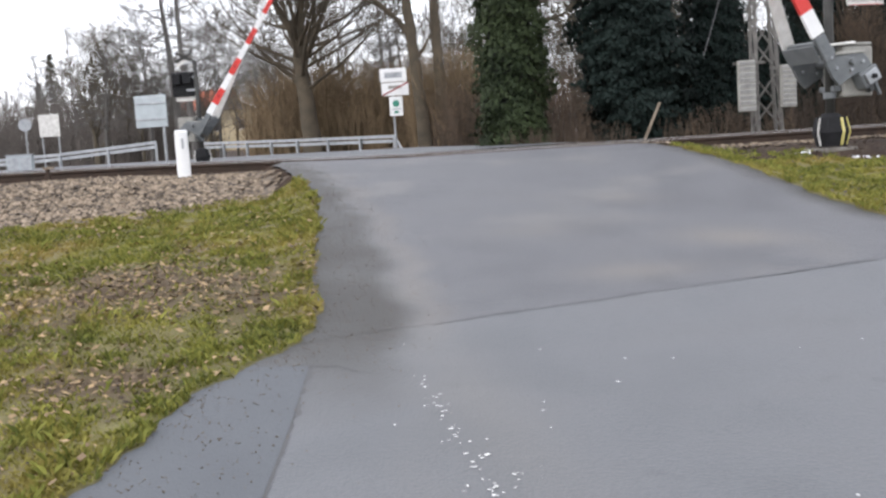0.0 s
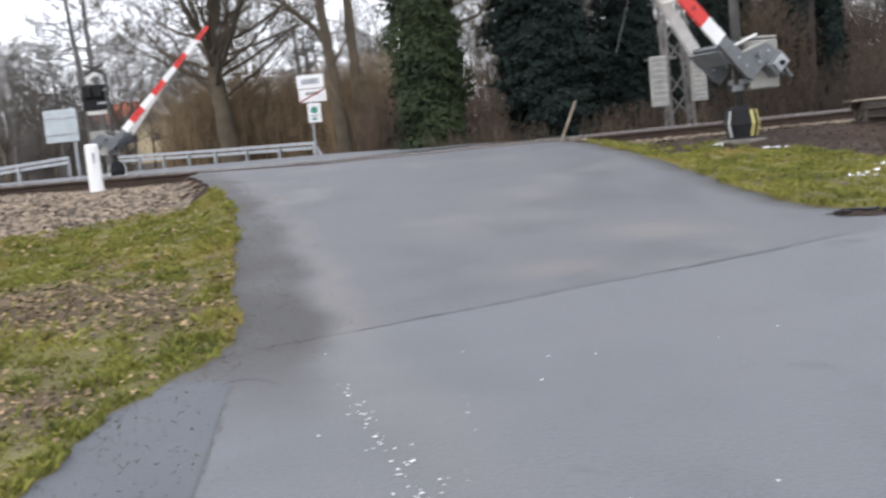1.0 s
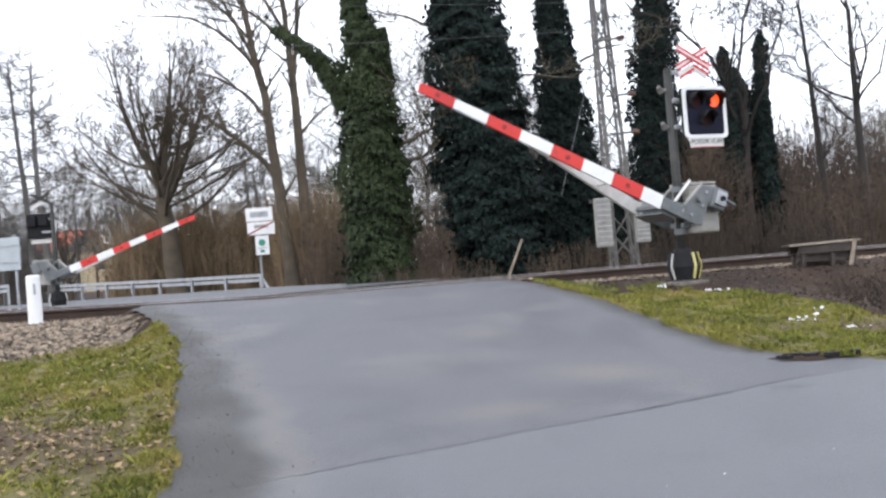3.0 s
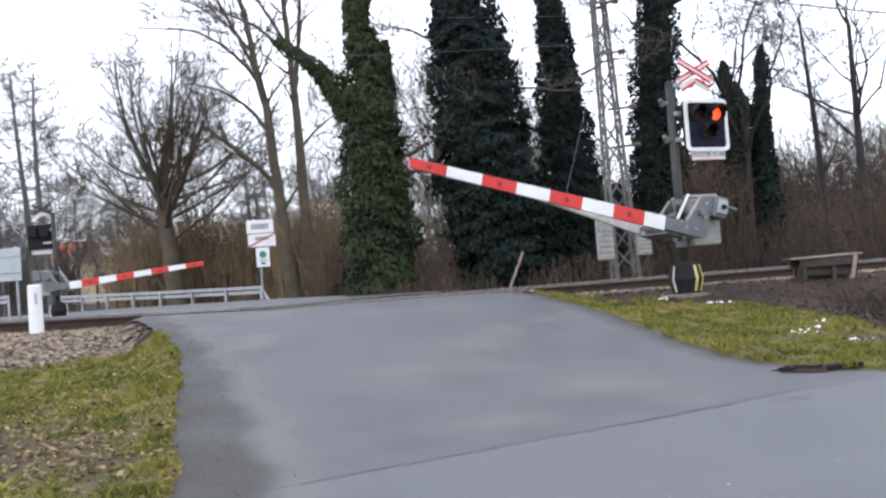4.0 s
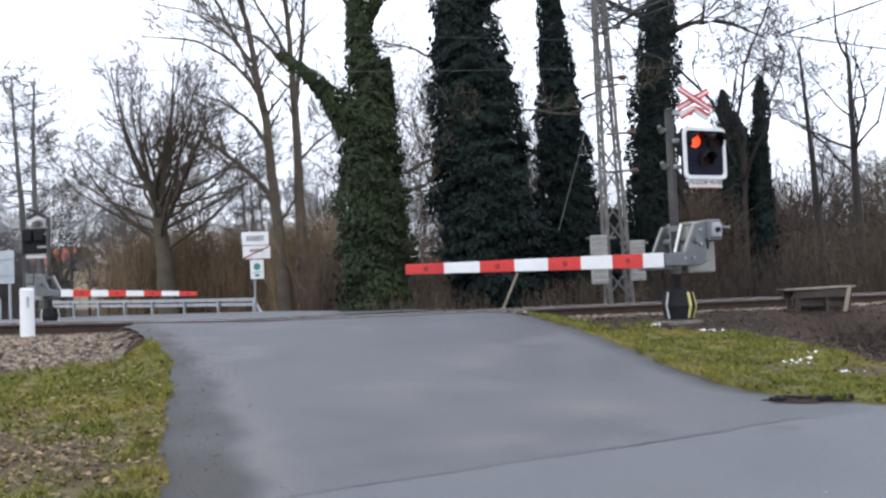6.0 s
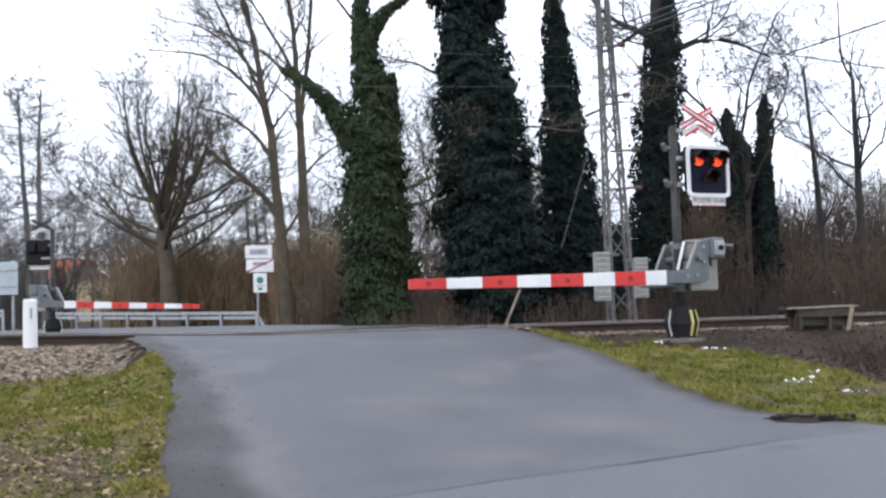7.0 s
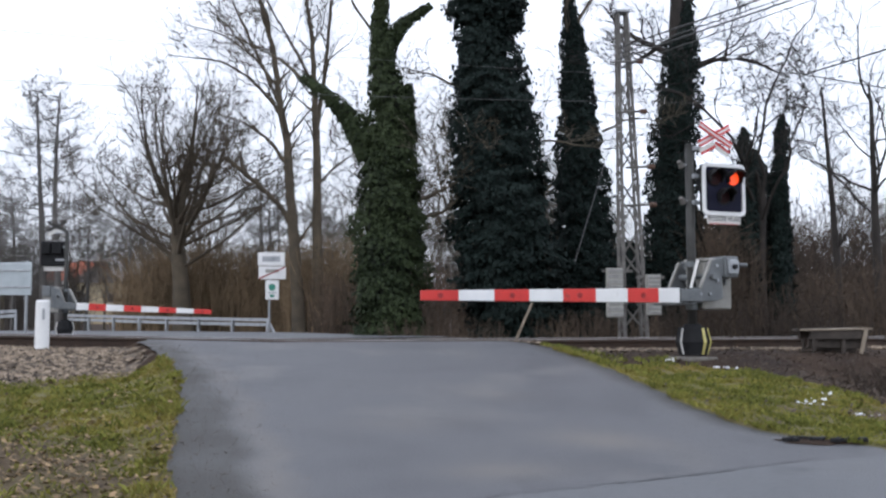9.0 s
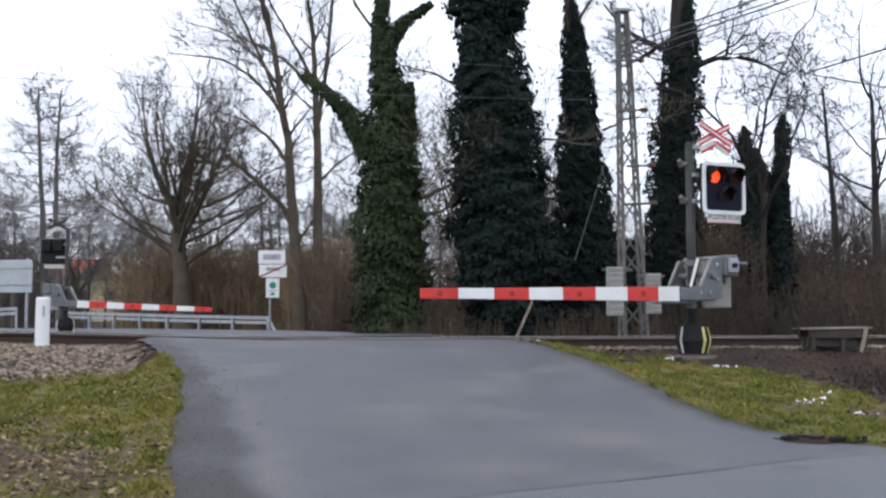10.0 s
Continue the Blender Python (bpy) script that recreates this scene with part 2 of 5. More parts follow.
def mesh_np(name, verts, faces, smooth=False):
    """A mesh from arrays; all faces have the same number of corners."""
    verts, faces = np.asarray(verts, dtype=np.float32), np.asarray(faces, dtype=np.int32)
    me = bpy.data.meshes.new(name)
    me.vertices.add(len(verts))
    me.vertices.foreach_set("co", verts.ravel())
    me.loops.add(faces.size)
    me.loops.foreach_set("vertex_index", faces.ravel())
    me.polygons.add(len(faces))
    k = faces.shape[1]
    me.polygons.foreach_set("loop_start", np.arange(len(faces), dtype=np.int32) * k)
    me.polygons.foreach_set("use_smooth", np.full(len(faces), smooth))
    me.update(calc_edges=True)
    me.validate()
    return me


class Tubes:
    """Collects tapered tubes into one mesh of quads."""

    def __init__(self):
        self.v, self.f, self.n = [], [], 0

    def add(self, pts, radii, sides):
        pts, radii = np.asarray(pts, float), np.asarray(radii, float)
        tan = np.gradient(pts, axis=0)
        tan /= np.linalg.norm(tan, axis=1)[:, None] + 1e-9
        ref = np.array([1.0, 0, 0]) if abs(tan[0, 0]) < 0.8 else np.array([0, 1.0, 0])
        u = np.cross(tan, ref)
        u /= np.linalg.norm(u, axis=1)[:, None] + 1e-9
        w = np.cross(tan, u)
        a = np.arange(sides) * 2 * np.pi / sides
        ring = pts[:, None] + radii[:, None, None] * (np.cos(a)[None, :, None] * u[:, None] + np.sin(a)[None, :, None] * w[:, None])
        k = len(pts)
        i, j = np.meshgrid(np.arange(k - 1), np.arange(sides), indexing="ij")
        j2 = (j + 1) % sides
        q = np.stack([i * sides + j, i * sides + j2, (i + 1) * sides + j2, (i + 1) * sides + j], -1).reshape(-1, 4)
        self.v.append(ring.reshape(-1, 3))
        self.f.append(q + self.n)
        self.n += k * sides

    def mesh(self, name, smooth=True):
        return mesh_np(name, np.concatenate(self.v), np.concatenate(self.f), smooth)


def empty(name, m, label, category, group="", kind=""):
    ob = new(name)
    ob.matrix_basis = m
    return tagged(ob, label, category, group, kind)


# ---- the ground ----
def track_dist(x, y):
    """Metres from the near rail, positive on the camera's side."""
    return (15.29 + 0.19 * x - y) / 1.018


def grade(x, d):
    """The track bed climbs a little beyond the left edge of the crossing."""
    return np.interp(x, [-12, -9, -6, -4, -2.5], [0.15, 0.13, 0.1, 0.05, 0]) * np.interp(d, [-6, -3, 1.5, 4], [0, 1, 1, 0])


ROAD_N = [-60, -6, -2.5, -1.4, 0, 1.2, 2.5, 4.5, 7, 9.5, 13, 17, 60]
ROAD_Z = [-0.3, -0.12, -0.03, -0.004, -0.004, -0.008, -0.06, -0.28, -0.62, -0.93, -1.12, -1.2, -1.2]
LAND_N = [-400, -60, -12, -4.2, -2.6, -2.0, 0.4, 1.5, 2.2, 3.0, 4.5, 7, 9.5, 13, 17, 60, 400]
LAND_Z = [2.0, -0.3, -0.2, -0.26, -0.19, -0.18, -0.16, -0.16, -0.22, -0.33, -0.45, -0.67, -0.96, -1.16, -1.25, -1.3, -1.3]


LEFT_Y = [-30, 3.6, 4.9, 5.43, 5.75, 6.3, 7.47, 9.0, 10.37, 11.8, 13.2, 14.5, 17, 22]
LEFT_X = [-3.2, -2.0, -1.96, -1.82, -1.62, -1.67, -2.0, -2.32, -2.66, -3.3, -3.95, -4.2, -4.9, -7.2]
RIGHT_Y = [-30, -2, 6.4, 7.4, 7.95, 8.1, 8.2, 8.4, 8.85, 9.7, 10.96, 11.93, 12.84, 14.5, 17, 22]
RIGHT_X = [60, 60, 40, 14, 4.6, 3.6, 3.2, 2.85, 2.52, 2.25, 1.95, 1.72, 1.42, 1.1, 0.6, -1.4]


def left_edge(y):
    return np.interp(y, LEFT_Y, LEFT_X) + 0.018 * np.sin(y * 5.1) + 0.02 * np.sin(y * 13.7 + 1) + 0.012 * np.sin(y * 31)


def right_edge(y):
    return np.interp(y, RIGHT_Y, RIGHT_X) + 0.015 * np.sin(y * 6.3) + 0.018 * np.sin(y * 14.9 + 2) + 0.01 * np.sin(y * 37)


def road_z(x, y):
    d = track_dist(x, y)
    return np.interp(d, ROAD_N, ROAD_Z) + grade(x, d)


def open_land(x, y):
    z = np.interp(track_dist(x, y), LAND_N, LAND_Z) + grade(x, track_dist(x, y))
    low = np.interp(track_dist(x, y), [2.0, 3.2, 6, 8], [0, 0.22, 0.18, 0]) * np.clip((x - 4.3) / 1.5, 0, 1)
    return z - low + 0.018 * np.sin(x * 1.9 + 0.6 * y) * np.sin(y * 1.3 - 0.4 * x)


def verge_dist(x, y):
    """Metres from the nearest road edge, zero on the road."""
    side = np.interp(x, [3.2, 3.6, 4.6, 14, 40], [8.2, 8.1, 7.95, 7.4, 6.4])
    right = np.where(x > 3.2, np.minimum(x - right_edge(y), y - side), x - right_edge(y))
    return np.clip(np.maximum(left_edge(y) - x, right), 0, 9)


def land_z(x, y):
    """Land that meets the road flush at its edges."""
    f = np.clip(verge_dist(x, y) / np.where(x < 0, np.interp(y, [10.8, 13.0], [0.55, 0.1]), 0.8), 0, 1)
    f = np.where(y > 22, 1, f * f * (3 - 2 * f))
    return open_land(x, y) * f + (road_z(x, y) - 0.012) * (1 - f)


def axis_steps(far, near, fine):
    inner = np.arange(-near, near + fine / 2, fine)
    outer = near + (far - near) * np.linspace(0, 1, 24)[1:] ** 3
    return np.concatenate([-outer[::-1], inner, outer])


def grid_mesh(name, gx, gy, zf):
    x, y = np.meshgrid(gx, gy)
    v = np.stack([x, y, zf(x, y)], -1).reshape(-1, 3)
    i, j = np.meshgrid(np.arange(len(gy) - 1), np.arange(len(gx) - 1), indexing="ij")
    w = len(gx)
    f = np.stack([i * w + j, i * w + j + 1, (i + 1) * w + j + 1, (i + 1) * w + j], -1).reshape(-1, 4)
    return mesh_np(name, v, f, True)


def on_road(x, y, margin=0.0):
    return (x > left_edge(y) - margin) & (x < right_edge(y) + margin)


def ground_z(x, y):
    """The land, sunk below the road where the road lies on it."""
    z = land_z(x, y)
    inside = on_road(x, y, -0.4) & (y < 22)
    near = on_road(x, y, 0.1) & (y < 22)
    return np.where(inside, road_z(x, y) - 0.12, np.where(near, road_z(x, y) - 0.02, z))


ground = obj("ground", grid_mesh("ground", axis_steps(1500, 16, 0.2), axis_steps(1500, 24, 0.2), ground_z), EARTH)
tagged(ground, "brown damp earth with leaf litter along the railway", "ground", kind="structure")


# the gritty band along the left edge, and dusty tan stains: x, y, half sizes, turn, strength
GRIT_Y = [3.0, 5.2, 6.1, 6.7, 7.6, 8.7, 9.9, 11.4, 13, 16]
GRIT_X = [-0.75, -0.95, -1.1, -1.24, -1.48, -1.82, -2.22, -2.78, -3.5, -4.4]
STAINS = [(1.3, 8.14, 0.5, 0.3, -0.3, 0.6), (0.45, 7.2, 0.42, 0.22, 0.2, 0.6), (0.5, 9.8, 0.35, 0.3, 0.0, 0.35), (-0.3, 8.6, 0.6, 0.3, 0.2, 0.25), (-0.5, 4.6, 0.25, 1.4, 0.3, 0.35)]


def road_mesh(name, x, y, lift, material):
    z = road_z(x, y) + 0.006 * np.sin(x * 2.1) * np.sin(y * 1.4 + 1) + lift
    h, w = x.shape
    v = np.stack([x, y, z], -1).reshape(-1, 3)
    i, j = np.meshgrid(np.arange(h - 1), np.arange(w - 1), indexing="ij")
    f = np.stack([i * w + j, i * w + j + 1, (i + 1) * w + j + 1, (i + 1) * w + j], -1).reshape(-1, 4)
    a, e, c, d = (v[f[:, k], :2] for k in range(4))
    f = f[np.abs(np.cross(c - a, d - e)) > 2e-5]
    me = mesh_np(name, v, f, True)
    g = me.attributes.new("grime", "FLOAT", "POINT")
    inner = np.interp(y, GRIT_Y, GRIT_X) + 0.05 * np.sin(y * 4.3) + 0.03 * np.sin(y * 11 + 1)
    edge = np.clip(0.5 + (inner - x) / 0.22, 0, 1) * np.interp(y, [4.2, 5.2, 5.9, 9, 12], [0, 0.55, 1, 0.95, 0.8])
    edge = np.maximum(edge, 0.95 * np.clip(1 - np.abs(right_edge(y) - x) / 0.3, 0, 1) * (y > 8.0))
    tan = 0.42 * np.exp(-((x - inner - 0.16) / 0.14) ** 2) * np.interp(y, [5, 6, 10, 12], [0.3, 1, 0.9, 0.3])
    for sx, sy, rx, ry, turn, much in STAINS:
        u, w = (x - sx) + turn * (y - sy), (y - sy) - turn * (x - sx)
        tan = np.maximum(tan, much * np.exp(-((u / rx) ** 2 + (w / ry) ** 2)))
    d = me.attributes.new("dust", "FLOAT", "POINT")
    if len(me.vertices) == len(v):
        g.data.foreach_set("value", edge.ravel().astype(np.float32))
        d.data.foreach_set("value", np.clip(tan, 0, 1).ravel().astype(np.float32))
    return obj(name, me, material)


def ramp_sheet():
    s = np.linspace(0, 1, 130)[None]
    foot = 6.43 + 0.43 * (-1.65 + 5.1 * s)
    v = np.linspace(0, 1, 200)[:, None] ** 1.1
    y = foot + (22 - foot) * v
    xl, xr = left_edge(y), np.minimum(right_edge(y), 3.45)
    return road_mesh("road", xl + (xr - xl) * s, y, 0.0012, ASPHALT)


def street_sheet():
    o = np.concatenate([np.linspace(0, 7, 90), np.linspace(7.4, 40, 30)])[None]
    top = np.where(o - 1.7 < 3.3, 6.43 + 0.43 * (o - 1.7) + 0.03, np.interp(o - 1.7, [3.3, 3.6, 4.6, 14, 40], [8.15, 8.1, 7.95, 7.4, 6.4]))
    v = np.linspace(0, 1, 110)[:, None] ** 0.5
    y = -14 + (top + 14) * v
    return road_mesh("street", left_edge(y) + o, y, 0.0, STREET)


road = tagged(ramp_sheet(), "grey patched asphalt ramp rising over the railway crossing", "road", kind="structure")
street = tagged(street_sheet(), "smooth lighter grey asphalt street below the crossing ramp", "road", kind="structure")


def strip(name, line, width, zf, material, parent, lift=0.004, wobble=0.01, seed=1):
    """A thin band laid along a line on the ground."""
    rng = np.random.default_rng(seed)
    line = np.array(line, float)
    d = np.concatenate([[0], np.cumsum(np.linalg.norm(np.diff(line, axis=0), axis=1))])
    s = np.arange(0, d[-1], 0.05)
    p = np.stack([np.interp(s, d, line[:, 0]), np.interp(s, d, line[:, 1])], -1)
    t = np.gradient(p, axis=0)
    t /= np.linalg.norm(t, axis=1)[:, None]
    nrm = np.stack([-t[:, 1], t[:, 0]], -1)
    p = p + nrm * rng.normal(0, wobble, len(p))[:, None]
    w = width * rng.uniform(0.35, 1, len(p))[:, None] / 2
    e = np.concatenate([p - nrm * w, p + nrm * w])
    v = np.concatenate([e, (zf(e[:, 0], e[:, 1]) + lift)[:, None]], 1)
    k = len(p)
    i = np.arange(k - 1)
    return obj(name, mesh_np(name, v, np.stack([i, i + 1, i + 1 + k, i + k], -1)), material, parent)


def top_z(x, y):
    return road_z(x, y) + 0.006 * np.sin(x * 2.1) * np.sin(y * 1.4 + 1) + 0.002


strip("seam", [(1.15, 6.93), (1.6, 7.11), (2.1, 7.33)], 0.022, top_z, TAR, street, 0.002, 0.005, 7)
strip("seam", [(-0.9, 6.03), (0.0, 6.42), (0.5, 6.66)], 0.01, top_z, OLDTAR, street, 0.002, 0.005, 8)
strip("seam", [(0.5, 6.66), (1.15, 6.93)], 0.007, top_z, OLDTAR, street, 0.002, 0.005, 9)
strip("seam", [(2.1, 7.33), (2.8, 7.72)], 0.007, top_z, OLDTAR, street, 0.002, 0.006, 10)
strip("seam", [(-1.2, 3.3), (-1.34, 4.3), (-1.5, 5.3)], 0.045, top_z, OLDTAR, street, 0.0)
strip("seam", [(-1.78, 5.3), (-1.4, 5.32), (-1.2, 5.2)], 0.025, top_z, TAR, street, 0.0, seed=3)

# darker asphalt patch at the street's edge
py_ = np.arange(-12, 5.31, 0.1)[:, None]
ps_ = np.linspace(0, 1, 12)[None]
px_ = left_edge(py_) + (np.interp(py_, [-12, 3.3, 4.3, 5.3], [-0.9, -1.2, -1.34, -1.5]) - left_edge(py_)) * ps_
tagged(road_mesh("asphalt_patch", px_, py_ + 0 * ps_, 0.004, PATCHED), "darker bluish asphalt patch at the street edge", "road", kind="structure")

# far road beyond the track, bending away
far = np.array([(-2.6, 19.5), (-4.6, 23), (-7.6, 29), (-13, 34), (-24, 38.5), (-60, 44), (-120, 50)], float)
d_ = np.concatenate([[0], np.cumsum(np.linalg.norm(np.diff(far, axis=0), axis=1))])
s_ = np.arange(0, d_[-1], 1.0)
p_ = np.stack([np.interp(s_, d_, far[:, 0]), np.interp(s_, d_, far[:, 1])], -1)
t_ = np.gradient(p_, axis=0)
t_ /= np.linalg.norm(t_, axis=1)[:, None]
n_ = np.stack([-t_[:, 1], t_[:, 0]], -1)
e_ = np.concatenate([p_ + n_ * 3.3, p_ - n_ * 3.3])
k_ = len(p_)
i_ = np.arange(k_ - 1)
far_road = obj("road", mesh_np("road", np.concatenate([e_, np.full((2 * k_, 1), -0.02) - 0.0 * e_[:, :1]], 1), np.stack([i_, i_ + 1, i_ + 1 + k_, i_ + k_], -1)), STREET)
tagged(far_road, "grey asphalt road bending away beyond the track", "road", kind="structure")


# ---- the railway ----
TRACK = Matrix.Translation((0, 15.29, 0.012)) @ Matrix.Rotation(math.atan(0.19), 4, "Z")


def rail_profile():
    half = [(0.0, 0.0), (0.03, 0.0), (0.036, -0.012), (0.036, -0.036), (0.01, -0.05), (0.008, -0.13), (0.062, -0.148), (0.062, -0.16)]
    return half + [(-a, b) for a, b in half[:0:-1]]


def rail(y):
    root = empty("rail", TRACK @ pose(0, y, 0), "rusty steel rail with a polished running surface", "rail", "rails of the track")
    bm = bmesh.new()
    prof = rail_profile()
    xs = np.concatenate([np.linspace(-50, -12, 6), np.linspace(-10, 20, 16), np.linspace(30, 90, 8)])
    rings = [[bm.verts.new((x, a, b + float(grade(x, 0)))) for a, b in prof] for x in xs]
    for r0, r1 in zip(rings, rings[1:]):
        for k in range(len(prof)):
            bm.faces.new((r0[k], r0[k - 1], r1[k - 1], r1[k]))
    part("rail_body", bm, RAILSTEEL, root)
    bm = bmesh.new()
    tops = [[bm.verts.new((x, a, b + float(grade(x, 0)))) for a, b in ((-0.024, 0.0005), (-0.018, 0.005), (0.018, 0.005), (0.024, 0.0005))] for x in xs]
    for r0, r1 in zip(tops, tops[1:]):
        for k in range(3):
            bm.faces.new((r0[k], r1[k], r1[k + 1], r0[k + 1]))
    bmesh.ops.recalc_face_normals(bm, faces=bm.faces)
    part("running_surface", bm, RAILTOP, root, "polished steel running surface")


rail(0.035)
rail(1.54)
sleeper = empty("sleeper", TRACK @ pose(-14, 0.79, -0.01), "dark weathered sleeper half sunk in ballast", "sleeper", "sleepers of the track")
part("beam", box((0.26, 2.6, 0.16), (0, 0, -0.082), bevel=0.02), SLEEPER, sleeper)
for sy in (-0.755, 0.75):
    part("rail_plate", box((0.16, 0.34, 0.02), (0, sy, 0.005), bevel=0.004), RAILSTEEL, sleeper)
    for bx in (-0.05, 0.05):
        part("bolt", rod((bx, sy - 0.11, 0.01), (bx, sy - 0.11, 0.055), 0.018, seg=6), RAILSTEEL, sleeper)
for k in range(1, 66):
    x = -14 + 0.62 * k
    if not -4.3 < x < 1.0:
        copy_thing(sleeper, TRACK @ pose(x, 0.79, -0.16 + float(grade(x, 0)), rz=random.uniform(-1, 1)))
# timber edge of the crossing panel
edge_beam = part("crossing_edge", box((5.2, 0.1, 0.13), (-1.5, -0.09, -0.075), bevel=0.01), DARKWOOD)
edge_beam.matrix_basis = TRACK
tagged(edge_beam, "dark timber edging between road surface and rail", "edging", kind="structure")


def rocks(name, count, place, size, material, label, category, seed):
    """Loose angular stones strewn over the ground, as one object."""
    rng = np.random.default_rng(seed)
    base = np.array([(1, 0, 0), (-1, 0, 0), (0, 1, 0), (0, -1, 0), (0, 0, 1), (0, 0, -1)], float)
    tri = np.array([(0, 2, 4), (2, 1, 4), (1, 3, 4), (3, 0, 4), (2, 0, 5), (1, 2, 5), (3, 1, 5), (0, 3, 5)])
    c = place(rng, count)
    n = len(c)
    v = base[None] + rng.uniform(-0.45, 0.45, (n, 6, 3))
    a = rng.uniform(0, 6.28, n)
    ca, sa = np.cos(a)[:, None], np.sin(a)[:, None]
    s = rng.uniform(*size, n)[:, None]
    x, y, z = v[..., 0] * s * rng.uniform(0.8, 1.5, (n, 1)), v[..., 1] * s, v[..., 2] * s * 0.7
    v = np.stack([x * ca - y * sa, x * sa + y * ca, z], -1) + c[:, None]
    f = (tri[None] + (np.arange(n) * 6)[:, None, None]).reshape(-1, 3)
    return tagged(obj(name, mesh_np(name, v.reshape(-1, 3), f), material), label, category, kind="stuff")


def bed_edge(x):
    """How far the ballast spreads from the near rail."""
    return np.interp(x, [-14, -8, -5.3, -4, -3.2, 2, 4, 5, 9], [6.0, 5.2, 4.2, 3.5, 3.1, 0.9, 0.5, 0.5, 0.5]) + 0.15 * np.sin(x * 4)


def bed_z(x, y):
    return land_z(x, y) + 0.012


bx_, bn_ = np.arange(-40, 60, 0.25), np.linspace(0, 1, 24)
X_, N_ = np.meshgrid(bx_, bn_)
D_ = -2.9 + (bed_edge(X_) + 2.9) * N_
Y_ = 15.29 + 0.19 * X_ - 1.018 * D_
Z_ = np.where(on_road(X_, Y_, 0.03), road_z(X_, Y_) - 0.03, bed_z(X_, Y_))
Z_[0] -= 0.15
Z_[-1] -= 0.05
ii, jj = np.meshgrid(np.arange(23), np.arange(len(bx_) - 1), indexing="ij")
ww = len(bx_)
bed = obj("ballast_bed", mesh_np("ballast_bed", np.stack([X_, Y_, Z_], -1).reshape(-1, 3), np.stack([ii * ww + jj, (ii + 1) * ww + jj, (ii + 1) * ww + jj + 1, ii * ww + jj + 1], -1).reshape(-1, 4), True), BEDDING)
tagged(bed, "brown crushed stone bed under the track", "ballast", kind="structure")


def ballast_at(rng, count):
    x = np.where(rng.random(count) < 0.9, rng.uniform(-11, -3.5, count), rng.uniform(0.5, 11, count))
    d = rng.uniform(-2.6, 1, count)
    d = np.where(rng.random(count) < 0.75, rng.uniform(0.1, 1, count) * (bed_edge(x) + 0.15), d)
    y = 15.29 + 0.19 * x - 1.018 * d
    ok = ~on_road(x, y, 0.06) & (np.abs(d) > 0.09) & (np.abs(d + 1.5) > 0.09)
    return np.stack([x, y, bed_z(x, y) + 0.012], -1)[ok]


rocks("ballast_stones", 23000, ballast_at, (0.017, 0.046), BALLAST, "brown and grey crushed stones beside the rails", "ballast", 5)


# ---- verges ----
def right_verge_top(x):
    """The far limit of the grass on the verge by the barrier."""
    return np.interp(x, [1.2, 1.9, 2.96, 3.63, 4.2, 4.45, 4.8, 6, 14], [13.5, 13.9, 13.5, 12.5, 11.6, 10.3, 9.5, 8.9, 8.6])


def grass_mask(x, y, over=0.0):
    left = (x < left_edge(y) + over) & (track_dist(x, y) > bed_edge(x) - 0.1) & (y < 14)
    right = (x > right_edge(y) - over) & (y < right_verge_top(x) + 0.12 * np.sin(x * 7)) & (y > 7) & (verge_dist(x, y + over) > 0)
    return left | right


def bare(x, y):
    """Bare, leaf-strewn spots in the grass."""
    a = np.exp(-(((x + 2.85) / 0.8) ** 2 + ((y - 7.1) / 1.0) ** 2)) + 0.8 * np.exp(-(((x + 2.75) / 0.45) ** 2 + ((y - 5.0) / 0.5) ** 2))
    a = a + 0.9 * np.exp(-(((x + 4.6) / 1.0) ** 2 + ((y - 6.6) / 0.8) ** 2)) + 0.8 * np.exp(-(((x - 3.9) / 0.8) ** 2 + ((y - 9.6) / 0.6) ** 2))
    ripple = np.sin(3.1 * x + 1.7 * y) * np.sin(2.3 * y - 1.1 * x) + 0.7 * np.sin(7.3 * x - 2.9 * y) * np.sin(6.1 * y + 3.3 * x)
    return a + 0.3 * ripple


def turf_patch(name, gx, gy, label):
    x, y = np.meshgrid(gx, gy)
    cx, cy = (x[1:, 1:] + x[:-1, :-1]) / 2, (y[1:, 1:] + y[:-1, :-1]) / 2
    keep = grass_mask(cx, cy, 0.16).ravel()
    w = len(gx)
    i, j = np.meshgrid(np.arange(len(gy) - 1), np.arange(w - 1), indexing="ij")
    f = np.stack([i * w + j, i * w + j + 1, (i + 1) * w + j + 1, (i + 1) * w + j], -1).reshape(-1, 4)[keep]
    v = np.stack([x, y, land_z(x, y) - 0.004 + 0.034 * np.clip(verge_dist(x, y) / 0.12, 0, 1)], -1).reshape(-1, 3)
    used = np.unique(f)
    back = np.zeros(len(v), int)
    back[used] = np.arange(len(used))
    me = mesh_np(name, v[used], back[f], True)
    bare_at = me.attributes.new("grime", "FLOAT", "POINT")
    bare_at.data.foreach_set("value", np.clip(bare(v[used][:, 0], v[used][:, 1]) * 1.15, 0, 1).astype(np.float32))
    return tagged(obj(name, me, TURF), label, "grass", kind="structure")


turf_patch("grass_verge", np.arange(-30, -1.4, 0.12), np.arange(-4, 13.5, 0.12), "patchy yellow-green winter grass beside the ramp")
turf_patch("grass_verge", np.arange(1.2, 14, 0.1), np.arange(7.9, 13, 0.1), "short yellow-green grass strip below the barrier")


